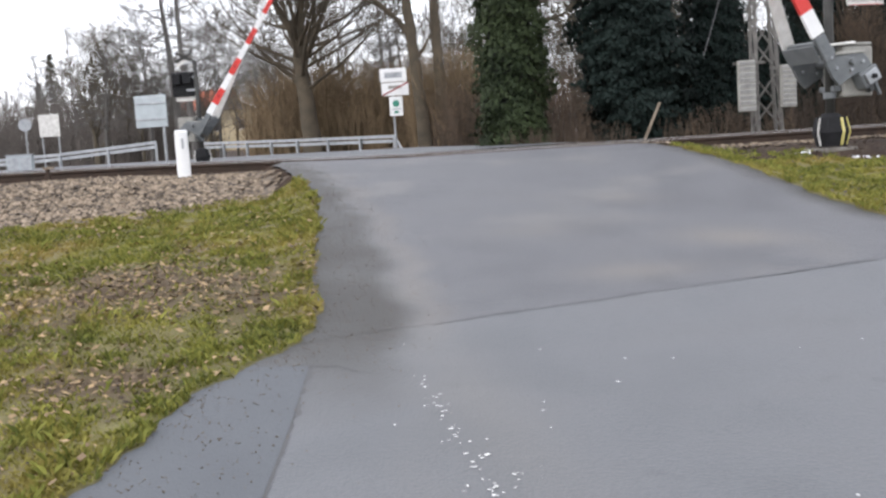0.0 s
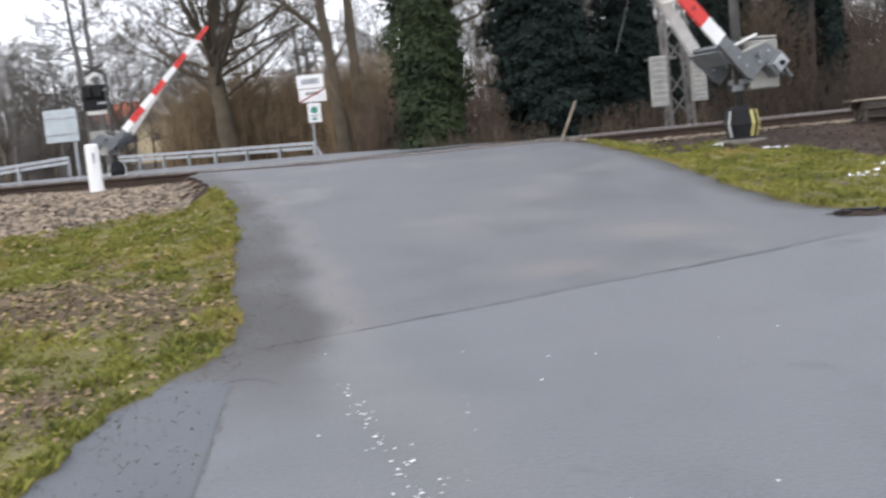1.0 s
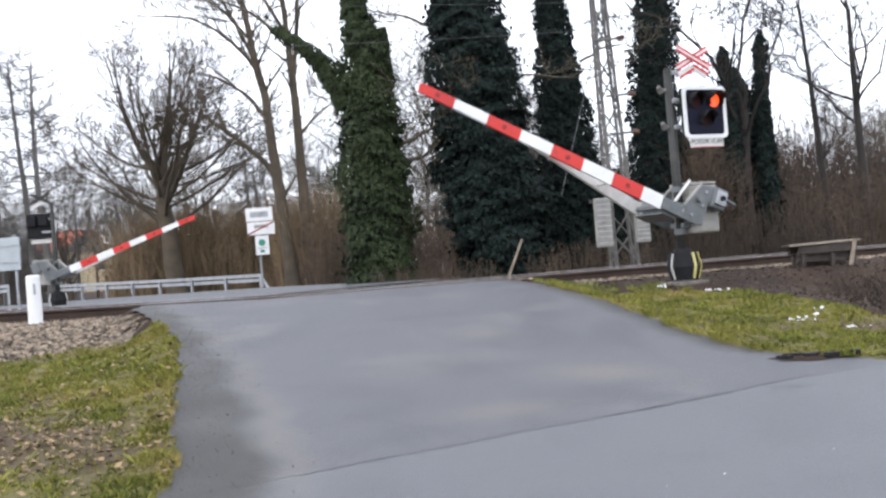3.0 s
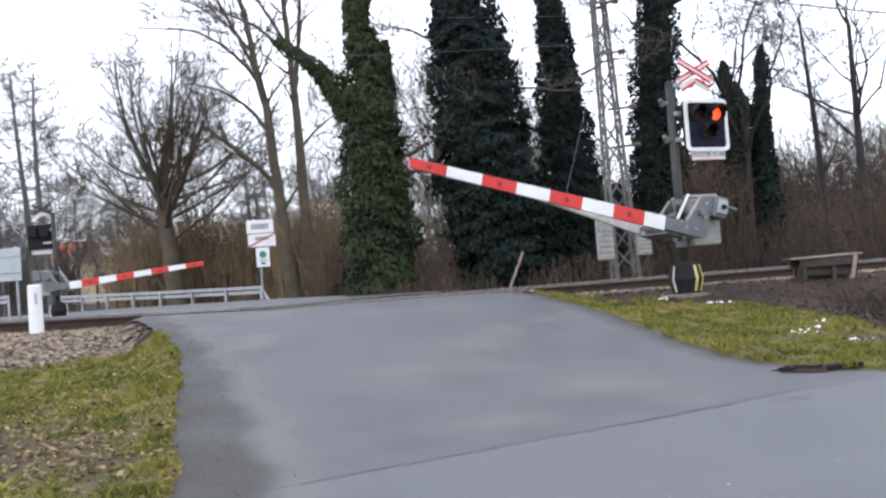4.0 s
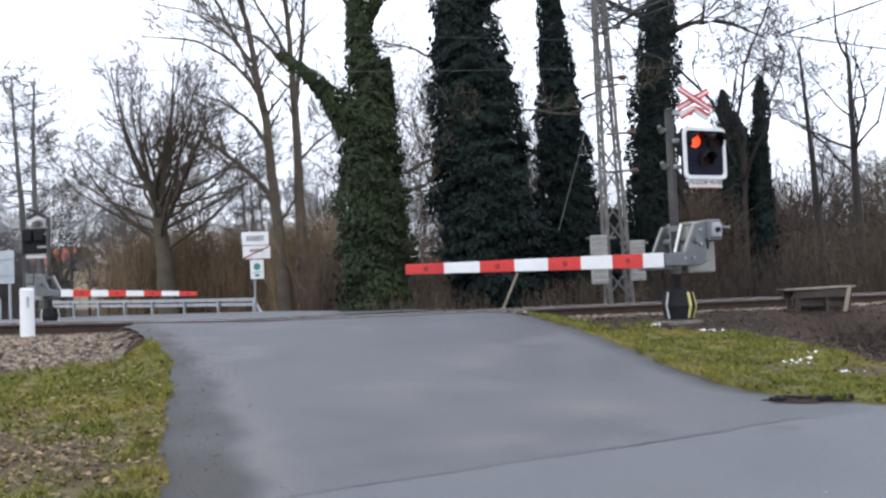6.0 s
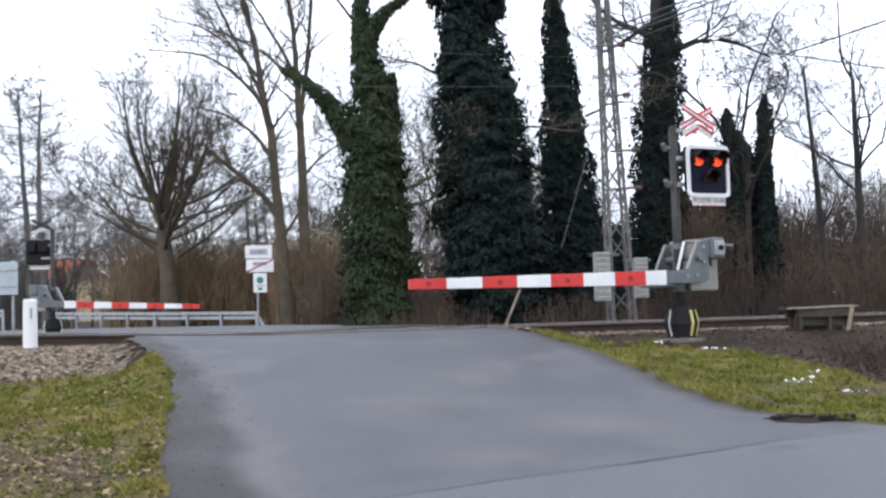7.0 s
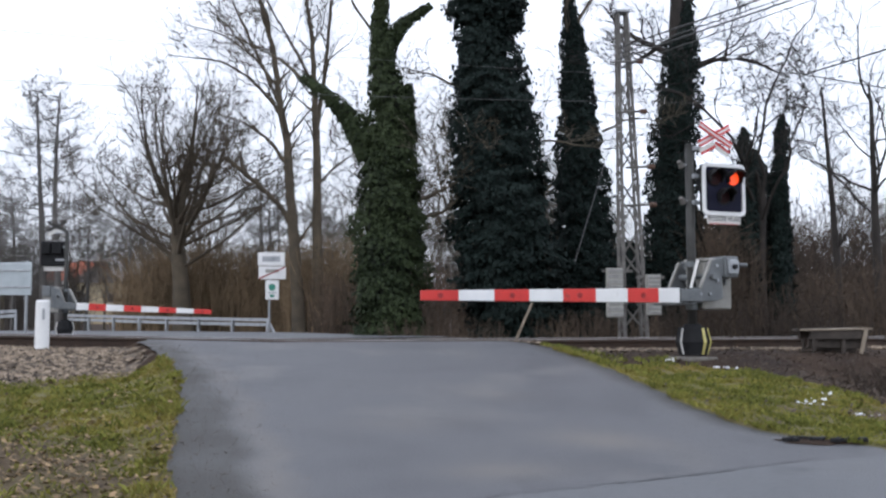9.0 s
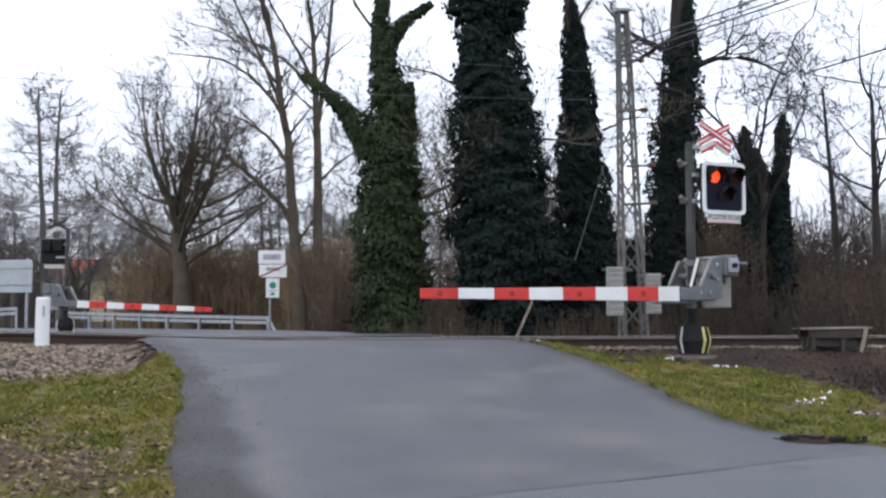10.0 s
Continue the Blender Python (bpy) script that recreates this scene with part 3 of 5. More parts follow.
def blades(name, count, xr, yr, label, seed, tall, material=BLADE, tuft=-2.0):
    rng = np.random.default_rng(seed)
    x = rng.uniform(*xr, count)
    y = yr[0] + (yr[1] - yr[0]) * rng.random(count) ** 1.15
    wave = np.sin(3.1 * x + 4.7 * y + 2 * np.sin(2.3 * x - 1.1 * y))
    clump = 0.65 * wave * np.sin(7.9 * x - 5.3 * y + 2 * np.sin(3.7 * y + 1.3 * x)) + 0.35 * np.sin(13.1 * x + 11.7 * y + 2 * np.sin(9 * x - 5 * y))
    ok = grass_mask(x, y) & (clump > tuft) & (rng.random(count) > np.clip(bare(x, y) * 1.3 - 0.08, 0, 0.93))
    x, y, clump = x[ok], y[ok], clump[ok]
    n = len(x)
    z = land_z(x, y) + 0.025
    h = rng.uniform(0.35, 1, n) * tall * (0.75 + 0.6 * clump)
    a, lean, la = rng.uniform(0, 6.28, n), rng.uniform(0.1, 1.1, n) * h, rng.uniform(0, 6.28, n)
    w = rng.uniform(0.004, 0.011, n)
    px, py = np.cos(a) * w, np.sin(a) * w
    lx, ly = np.cos(la) * lean, np.sin(la) * lean
    v = np.stack([np.stack([x - px, y - py, z], -1), np.stack([x + px, y + py, z], -1),
                  np.stack([x + px * 0.7 + lx * 0.45, y + py * 0.7 + ly * 0.45, z + h * 0.65], -1), np.stack([x - px * 0.1 + lx, y + ly, z + h * 0.9], -1)], 1)
    return tagged(obj(name, mesh_np(name, v.reshape(-1, 3), np.arange(4 * n).reshape(-1, 4)), material), label, "grass", kind="stuff")


blades("grass", 260000, (-9, -1.4), (2.2, 13), "yellow-green tufted winter grass", 11, 0.06)
blades("grass", 80000, (1.2, 7), (7.9, 13), "short yellow-green grass below the barrier", 12, 0.06)
blades("grass", 90000, (-9, -1.4), (2.2, 13), "fresh green tufts among the winter grass", 13, 0.085, GREENBLADE, 0.18)
blades("grass", 46000, (1.2, 6), (7.9, 14), "fresh green tufts below the barrier", 14, 0.075, GREENBLADE, 0.05)


def scatter_cards(name, count, where, size, material, label, category, seed, flatness=0.5):
    """Small curled leaves or chips lying on a surface."""
    rng = np.random.default_rng(seed)
    c = where(rng, count)
    n = len(c)
    s = rng.uniform(*size, n)[:, None]
    a = rng.uniform(0, 6.28, n)
    u = np.stack([np.cos(a), np.sin(a), rng.uniform(-flatness, flatness, n)], -1) * s
    w = np.stack([-np.sin(a), np.cos(a), rng.uniform(-flatness, flatness, n)], -1) * s * rng.uniform(0.4, 0.8, (n, 1))
    v = np.stack([c - u, c - w * 0.9, c + u * 0.8, c + w], 1)
    return tagged(obj(name, mesh_np(name, v.reshape(-1, 3), np.arange(4 * n).reshape(-1, 4)), material), label, category, kind="stuff")


def leaf_place(rng, count):
    x, y = rng.uniform(-8, -1.6, count), rng.uniform(2.5, 11, count)
    ok = grass_mask(x, y) & (rng.random(count) < np.clip(bare(x, y), 0.05, 1))
    x, y = x[ok], y[ok]
    return np.stack([x, y, land_z(x, y) + rng.uniform(0.03, 0.075, len(x))], -1)


def leaf_place_right(rng, count):
    x, y = rng.uniform(1.5, 10, count), rng.uniform(8, 15, count)
    ok = (~on_road(x, y, 0.02)) & (rng.random(count) < np.where(grass_mask(x, y), np.clip(bare(x, y), 0.3, 1), 0.8)) & (track_dist(x, y) > 0.3)
    x, y = x[ok], y[ok]
    return np.stack([x, y, land_z(x, y) + rng.uniform(0.02, 0.06, len(x))], -1)


scatter_cards("fallen_leaves", 42000, leaf_place, (0.012, 0.034), DRYLEAF, "dry brown leaves strewn in the grass", "leaves", 21)
scatter_cards("fallen_leaves", 17000, leaf_place_right, (0.012, 0.03), DARKLEAF, "dry brown leaves on the dark bank", "leaves", 22)


def snow_place(rng, count):
    spots = np.array([(3.75, 10.7), (3.72, 10.35), (3.9, 10.4), (4.05, 10.75), (2.95, 13.4), (3.55, 12.8), (3.95, 9.6), (3.6, 10.1)])
    k = rng.integers(0, len(spots), count)
    x, y = spots[k, 0] + rng.normal(0, 0.07, count), spots[k, 1] + rng.normal(0, 0.05, count)
    ok = ~on_road(x, y, 0.15)
    return np.stack([x, y, land_z(x, y) + 0.042], -1)[ok]


rocks("snow_remains", 60, snow_place, (0.008, 0.026), SNOW, "small leftover patches of old snow on the grass", "snow", 31)


def chip_place(rng, count):
    s = rng.random(count) ** 2.0
    x, y = -0.32 - 0.72 * s + rng.normal(0, 0.04, count) * (1.4 - s), 3.55 + 2.1 * s + rng.normal(0, 0.05, count)
    k = count // 4
    x[:k], y[:k] = rng.uniform(-1.2, 2.5, k), rng.uniform(2.8, 6.0, k)
    return np.stack([x, y, top_z(x, y) + 0.004], -1)


scatter_cards("paint_chips", 90, chip_place, (0.005, 0.019), CHIP, "worn white flecks of road paint", "paint", 33, 0.0)


def crumb_place(rng, count):
    y = rng.uniform(3, 13, count)
    x = left_edge(y) + np.abs(rng.normal(0, 0.4, count))
    return np.stack([x, y, top_z(x, y) + 0.006], -1)


rocks("grit", 1800, crumb_place, (0.003, 0.006), BEDDING, "brown grit along the road edge", "grit", 34)


# ---- the level crossing barriers ----
BOOM_LENGTH = 4.24


def lettering(text, size, at, rot, material, parent, name="lettering"):
    cu = bpy.data.curves.new(name, "FONT")
    cu.body, cu.size, cu.align_x, cu.align_y, cu.extrude = text, size, "CENTER", "CENTER", 0.002
    tmp = bpy.data.objects.new(name, cu)
    scene.collection.objects.link(tmp)
    me = bpy.data.meshes.new_from_object(tmp.evaluated_get(bpy.context.evaluated_depsgraph_get()))
    bpy.data.objects.remove(tmp)
    ob = obj(name, me, material, parent)
    ob.matrix_basis = pose(*at, *rot)
    return ob


def barrier(m, label, side=1):
    """Barrier machine, boom and flashing signal on one post. The boom lies along +x, the signal faces +y. Returns root, boom, flaps."""
    root = empty("level_crossing_barrier", m, label, "barrier", "barriers of the crossing")
    part("footing", box((0.5, 0.5, 0.36), (0.02, 0, -0.2), bevel=0.02), CONCRETE, root, "weathered concrete footing")
    # boot round the foot of the post
    bm = rod((0, 0, 0.0), (0, 0, 0.18), 0.185, 0.235, 8)
    rod((0, 0, 0.18), (0, 0, 0.38), 0.235, 0.19, 8, bm)
    boot = part("foot_cover", bm, BLACK, root, "black ribbed foot cover with pale chevrons")
    for ang in (98, 135, 12, 190):
        a = radians(ang)
        for z0, z1, r0, r1 in ((0.015, 0.18, 0.184, 0.233), (0.18, 0.365, 0.233, 0.19)):
            c0, c1 = Vector((math.cos(a) * r0, math.sin(a) * r0, z0)), Vector((math.cos(a) * r1, math.sin(a) * r1, z1))
            mid, up = (c0 + c1) / 2, (c1 - c0)
            b2 = box((0.05, 0.012, up.length), bevel=0.003)
            bmesh.ops.transform(b2, matrix=Matrix.Translation(mid) @ up.to_track_quat("Z", "Y").to_matrix().to_4x4() @ Matrix.Rotation(a - radians(90), 4, "Z"), verts=b2.verts)
            part("chevron", b2, YELLOW if ang in (98, 135) else DIRTYWHITE, boot)
    part("boot_cap", rod((0, 0, 0.38), (0, 0, 0.43), 0.14, 0.1, 12), BLACK, root)
    part("post", rod((0, 0, 0.0), (0.0, 0, 2.88), 0.062, 0.058, 14), POLE, root, "dark grey round post", True)
    part("post_cap", rod((0, 0, 2.88), (0, 0, 2.91), 0.066, 0.04, 14), POLE, root)
    part("post_clamp", rod((0, 0, 0.62), (0, 0, 0.7), 0.085, seg=14), GREY, root)
    part("post_clamp", rod((0, 0, 1.2), (0, 0, 1.28), 0.085, seg=14), GREY, root)
    # machine housing
    housing = part("machine_housing", box((0.46, 0.42, 0.66), (-0.32, -0.05, 0.95), bevel=0.03), PALEGREY, root, "stained pale grey machine housing")
    part("housing_lid", box((0.46, 0.44, 0.04), (-0.3, -0.05, 1.3), bevel=0.012), PALEGREY, housing)
    part("housing_door", box((0.32, 0.014, 0.42), (-0.3, 0.157, 1.0), bevel=0.004), PALEGREY, housing)
    part("door_handle", box((0.03, 0.03, 0.09), (-0.42, 0.175, 1.0), bevel=0.006), GREY, housing)
    part("bracket", box((0.26, 0.3, 0.07), (-0.1, -0.03, 0.74), bevel=0.01), GREY, root)
    part("axle", rod((-0.12, -0.4, 1.07), (-0.12, 0.36, 1.07), 0.045, seg=14), GREY, root)
    # the moving boom turns about the axle; its own mesh is the hub
    boom = part("boom", box((0.34, 0.08, 0.17), (0.36, side * 0.27, -0.26), bevel=0.015), GREY, root, "red and white striped boom with counterweight arms")
    boom.matrix_basis = pose(-0.12, 0, 1.07)
    n, x0 = 8, 0.54
    step = (BOOM_LENGTH - x0) / (n - 0.3)
    for k in range(n):
        a, b = x0 + max(0, (k - 0.3)) * step, x0 + (k + 0.7) * step
        h0, h1 = 0.208 - 0.09 * (a / BOOM_LENGTH), 0.208 - 0.09 * (b / BOOM_LENGTH)
        zc = -0.12
        red = k % 2 == 1
        st = part("stripe", prism([(a, zc - h0 / 2), (b, zc - h1 / 2), (b, zc + h1 / 2), (a, zc + h0 / 2)], min(side * 0.245, side * 0.295), max(side * 0.245, side * 0.295), 0.006), RED if red else WHITE, boom, "red painted band" if red else "white painted band")
        if red:
            part("reflector", rod(((a + b) / 2, side * 0.29, zc), ((a + b) / 2, side * 0.302, zc), 0.035, seg=12), DARKRED, st)
    brace = part("brace", prism([(0.0, -0.21), (2.3, -0.17), (2.3, -0.07), (0.0, -0.02)], -0.025, 0.025, 0.006), DIRTYWHITE, boom, "dirty white second bar of the forked boom")
    brace.matrix_basis = Matrix.Translation((0.42, side * -0.43, 0)) @ Matrix.Rotation(radians(side * 16.5), 4, "Z")
    part("cross_tie", box((0.05, 0.72, 0.06), (0.44, side * -0.08, -0.13), bevel=0.008), GREY, boom)
    part("cross_tie", box((0.04, 0.42, 0.04), (1.3, side * 0.06, -0.13), bevel=0.008), DIRTYWHITE, boom)
    part("base_plate", box((0.24, 0.66, 0.025), (0.34, side * -0.08, -0.23), bevel=0.008), GREY, boom)
    for y0 in ((0.24, -0.46) if side > 0 else (-0.3, 0.4)):
        arm = [(0.34, -0.2), (0.34, -0.014), (0.207, -0.014), (0.03, 0.34), (-0.1, 0.38), (-0.42, 0.4), (-0.42, 0.2), (-0.17, 0.16), (-0.17, -0.165), (-0.05, -0.2)]
        plate = part("counterweight_arm", prism(arm, y0, y0 + 0.05, 0.008), GREY, boom, "cranked grey steel counterweight arm")
        # pale strip laid on for the bright highlight along the slanting arm edge
        part("arm_edge_highlight", box((0.43, 0.03, 0.035), (0.12, y0 + 0.06, 0.165), (0, 63.6, 0), bevel=0.006), PALEGREY, plate, "pale strip standing for the arm edge highlight")
        for bx, bz in ((0.2, -0.1), (0.05, -0.1), (-0.08, 0.08), (-0.08, 0.28)):
            part("arm_bolt", rod((bx, y0 + 0.045, bz), (bx, y0 + 0.072, bz), 0.022, seg=6), GALV, plate)
    weight = part("counterweight", box((0.22, 0.8, 0.29), (-0.3, side * -0.06, 0.265), bevel=0.02), GREY, boom)
    part("weight_plate", box((0.16, 0.05, 0.2), (-0.3, 0.36, 0.265), bevel=0.015), GALV, weight)
    part("weight_bolt", rod((-0.3, 0.37, 0.265), (-0.3, 0.42, 0.265), 0.035, seg=8), BLACK, weight)
    part("weight_plate", box((0.12, 0.3, 0.12), (-0.45, 0.1, 0.29), bevel=0.015), GREY, weight)
    part("handle_bar", rod((-0.4, 0.3, 0.3), (-0.58, 0.3, 0.29), 0.026, seg=8), GREY, boom)
    part("stay", rod((0.34, 0.27, -0.02), (0.16, 0.2, 0.36), 0.02, seg=8), DIRTYWHITE, boom)
    for piece in boom.children:
        piece.matrix_basis = Matrix.Translation((0, 0, -0.14)) @ piece.matrix_basis
    # signal head
    head = part("signal_head", box((0.66, 0.05, 0.66), (-0.42, 0.168, 2.27), bevel=0.05), BOARD, root, "dark signal board with white rim and three lamps")
    outer, inner, w = 0.36, 0.31, 0.05
    bm = bmesh.new()
    def rounded(r, c=0.07):
        pts = []
        for sx, sz, a0 in ((1, 1, 0), (-1, 1, 90), (-1, -1, 180), (1, -1, 270)):
            for q in range(5):
                a = radians(a0 + 22.5 * q)
                pts.append((sx * (r - c) + c * math.cos(a), sz * (r - c) + c * math.sin(a)))
        return pts
    ro, ri = rounded(outer), rounded(inner, 0.05)
    loops = [[bm.verts.new((-0.42 + x, y, 2.27 + z)) for x, z in pts] for pts, y in ((ro, 0.188), (ro, 0.212), (ri, 0.212), (ri, 0.188))]
    for l0, l1 in zip(loops, loops[1:] + loops[:1]):
        for k in range(len(ro)):
            bm.faces.new((l0[k - 1], l0[k], l1[k], l1[k - 1]))
    bmesh.ops.recalc_face_normals(bm, faces=bm.faces)
    part("back_shell", box((0.7, 0.09, 0.7), (-0.42, 0.14, 2.27), bevel=0.04), BLACK, head)
    for bxx in (-0.26, -0.58):
        part("lamp_case", box((0.24, 0.16, 0.3), (bxx, 0.03, 2.41), bevel=0.02), BLACK, head)
    part("rim", bm, WHITE, head, "white reflective rim")
    part("head_bracket", box((0.34, 0.06, 0.06), (-0.16, 0.07, 2.45), bevel=0.008), GALV, root)
    part("head_bracket", box((0.34, 0.06, 0.06), (-0.16, 0.07, 2.09), bevel=0.008), GALV, root)
    flaps = []
    for lx, lz, lit in ((-0.26, 2.43, True), (-0.58, 2.43, True), (-0.42, 2.17, False)):
        part("lamp_ring", rod((lx, 0.18, lz), (lx, 0.2, lz), 0.118, seg=24), BLACK, head)
        part("lens", rod((lx, 0.195, lz), (lx, 0.21, lz), 0.092, 0.088, 24), LAMP if lit else GLASSRED, head, "lit red lens" if lit else "unlit dark lens")
        bm = bmesh.new()
        arcs = [[], [], [], []]
        for q in range(15):
            a = radians(-32 + 244 * q / 14)
            reach = 0.17 if 20 < math.degrees(a) < 160 else 0.085
            for arc, r, y in zip(arcs, (0.118, 0.118, 0.108, 0.108), (0.195, 0.195 + reach, 0.195 + reach, 0.195)):
                arc.append(bm.verts.new((lx + r * math.cos(a), y, lz + r * math.sin(a))))
        for l0, l1 in zip(arcs, arcs[1:] + arcs[:1]):
            for k in range(14):
                bm.faces.new((l0[k], l0[k + 1], l1[k + 1], l1[k]))
        bmesh.ops.recalc_face_normals(bm, faces=bm.faces)
        part("hood", bm, BLACK, head, "black lamp hood", True)
        if lit:
            # added piece: covers the ever-glowing lens to stand for the lamp being off
            fl = part("added_shutter", rod((0, 0, -0.099), (0, 0.006, -0.099), 0.104, seg=20), GLASSRED, root, "added dark shutter that hides the glowing lens while unlit")
            fl.matrix_basis = pose(lx, 0.2135, lz + 0.099)
            flaps.append((fl, lx, 0.2135, lz + 0.099))
    # word plate, dusty shield and warning cross
    plate = part("word_plate", box((0.56, 0.02, 0.145), (-0.42, 0.19, 1.86), bevel=0.008), DIRTYWHITE, root, "white plate with a red rim and dark words")
    for bz in (-0.066, 0.066):
        part("plate_rim", box((0.5, 0.006, 0.008), (-0.42, 0.202, 1.86 + bz), bevel=0.002), RED, plate)
    lettering("POZOR VLAK", 0.09, (-0.42, 0.203, 1.86), (90, 0, 180), INK, plate)
    cross = part("warning_cross", box((0.34, 0.05, 0.06), (-0.18, 0.07, 2.84), bevel=0.01), GALV, root, "red and white double-barred warning cross")
    def cross_arm(a, z, half, front):
        part("cross_arm", prism([(-half, -0.046), (half, -0.046), (half, 0.046), (-half, 0.046)], 0.1 + front, 0.112 + front, 0.003), POLE, cross).matrix_basis = pose(-0.34, 0, z, ry=a)
        part("arm_face", prism([(-half, -0.046), (half, -0.046), (half, 0.046), (-half, 0.046)], 0.113 + front, 0.118 + front), WHITE, cross).matrix_basis = pose(-0.34, 0, z, ry=a)
        for s in (-1, 1):
            part("arm_band", prism([(-half, s * 0.031 - 0.014), (half, s * 0.031 - 0.014), (half, s * 0.031 + 0.014), (-half, s * 0.031 + 0.014)], 0.119 + front, 0.125 + front), RED, cross).matrix_basis = pose(-0.34, 0, z, ry=a)
    cross_arm(27, 3.03, 0.3, 0.0)
    cross_arm(-27, 3.03, 0.3, 0.03)
    for s in (-1, 1):
        part("cross_arm", prism([(0, -0.05), (0.27, -0.05), (0.27, 0.05), (0, 0.05)], 0.1, 0.118, 0.003), DIRTYWHITE, cross).matrix_basis = pose(-0.34, 0, 2.91, ry=28 if s > 0 else 152)
        part("arm_band", prism([(0, -0.048), (0.27, -0.048), (0.27, -0.012), (0, -0.012)], 0.119, 0.125), RED, cross).matrix_basis = pose(-0.34, 0, 2.91, ry=28 if s > 0 else 152)
    # small bell and side lamps on the other side of the post
    for bz, bl in ((2.6, 0.15), (2.1, 0.13)):
        part("side_arm", rod((0, 0, bz), (bl, 0.0, bz + 0.03), 0.016, seg=8), GALV, root)
        part("bell", rod((bl - 0.02, 0.0, bz - 0.01), (bl + 0.05, 0.03, bz + 0.05), 0.05, 0.028, 14), LATTICE, root, "grey bell on a short arm")
    return root, boom, flaps


near_root, near_boom, near_flaps = barrier(pose(3.40, 13.9, -0.17, rz=203.4), "striped crossing barrier with flashing red signal on the near verge")
far_root, far_boom, far_flaps = barrier(pose(-10.45, 28.1, -0.06, rz=0), "striped crossing barrier seen from behind beyond the track", -1)

# ---- small things by the track ----
post = empty("marker_post", pose(-5.13, 13.0, -0.15), "chipped white round marker post standing in ballast", "post")
part("shaft", rod((0, 0, -0.15), (0, 0, 0.705), 0.09, 0.086, 20), WHITE, post, smooth=False)
part("cap", rod((0, 0, 0.705), (0, 0, 0.73), 0.086, 0.07, 20), WHITE, post)
part("mark", box((0.02, 0.03, 0.14), (0.045, -0.085, 0.55), bevel=0.003), GALV, post)

rail_peg = empty("rail_peg", pose(-7.3, 13.45, -0.08), "small rusty peg with a pale cap beside the rail", "peg")
part("peg", box((0.05, 0.05, 0.3), (0, 0, 0.1), bevel=0.006), RAILSTEEL, rail_peg)
part("cap", box((0.14, 0.1, 0.03), (0.01, 0, 0.26), bevel=0.008), WOOD, rail_peg, "pale worn cap")

cabinet = empty("utility_cabinet", pose(-20.5, 36, -0.3, rz=20), "pale blue-grey utility cabinet beside the far road", "cabinet")
part("body", box((0.9, 0.5, 0.75), (0, 0, 0.45), bevel=0.02), BLUEGREY, cabinet)
part("door", box((0.4, 0.02, 0.6), (-0.22, -0.26, 0.45), bevel=0.006), GALV, cabinet)
part("door", box((0.4, 0.02, 0.6), (0.22, -0.26, 0.45), bevel=0.006), GALV, cabinet)
part("lid", box((0.96, 0.56, 0.05), (0, 0, 0.85), bevel=0.012), GALV, cabinet)

trestle = empty("low_trestle", pose(5.7, 14.9, -0.22, rz=9), "low dark timber trestle with a pale plank top", "trestle")
part("plank", box((1.02, 0.24, 0.024), (0, -0.1, 0.39), (0, -1, 1), bevel=0.006), WOOD, trestle, "pale weathered plank")
part("plank", box((0.96, 0.2, 0.035), (-0.04, 0.13, 0.39), (0, -1.5, -1), bevel=0.008), DARKWOOD, trestle)
part("bearer", box((0.9, 0.06, 0.12), (0, -0.16, 0.31), bevel=0.008), DARKWOOD, trestle)
part("bearer", box((0.9, 0.06, 0.12), (0, 0.16, 0.31), bevel=0.008), DARKWOOD, trestle)
for lx in (-0.38, 0.05, 0.4):
    for ly in (-0.16, 0.16):
        part("leg", box((0.05, 0.045, 0.52), (lx + random.uniform(-0.02, 0.02), ly, 0.06), (0, random.uniform(-8, 8), 0), bevel=0.006), DARKWOOD, trestle)
part("cross_board", box((0.86, 0.025, 0.16), (-0.02, -0.1, 0.2), (0, 2, 0), bevel=0.006), DARKWOOD, trestle)
part("cross_board", box((0.8, 0.025, 0.14), (0.03, 0.1, 0.1), (0, -5, 0), bevel=0.006), DARKWOOD, trestle)
part("stay", box((0.06, 0.025, 0.4), (0.36, -0.21, 0.22), (0, 14, 0), bevel=0.005), WOOD, trestle, "pale slanting batten")

mud = bmesh.new()
rim = []
for k in range(28):
    a = 6.2832 * k / 28
    q = 1 + 0.22 * math.sin(3 * a + 1) + 0.14 * math.sin(7 * a)
    x, y = 3.02 + 0.36 * q * math.cos(a), 8.24 + 0.1 * q * math.sin(a)
    rim.append(mud.verts.new((x, y, float(road_z(x, y)) + 0.006)))
heart = mud.verts.new((3.02, 8.22, float(road_z(3.02, 8.22)) + 0.022))
for k in range(28):
    mud.faces.new((rim[k - 1], rim[k], heart))
tagged(part("mud_patch", mud, EARTH, smooth=True), "dark wet mud washed over the road edge", "mud", kind="stuff")
drain = empty("drain_grate", pose(3.05, 8.27, float(road_z(3.05, 8.27)), rz=8), "broken black iron drain grate in mud at the road edge", "drain")
for k in range(11):
    x, y = -0.3 + 0.06 * k, random.uniform(-0.11, 0.11)
    part("bar", box((random.uniform(0.05, 0.14), random.uniform(0.03, 0.06), 0.035), (x, y, 0.02), (random.uniform(-4, 4), random.uniform(-4, 4), random.uniform(-25, 25)), bevel=0.008), BLACK, drain)

stake = empty("leaning_stake", pose(1.55, 21.2, -0.2), "pale timber stake leaning in the undergrowth", "stake")
part("shaft", box((0.05, 0.05, 1.0), (0.1, 0, 0.42), (0, 24, 0), bevel=0.01), WOOD, stake)

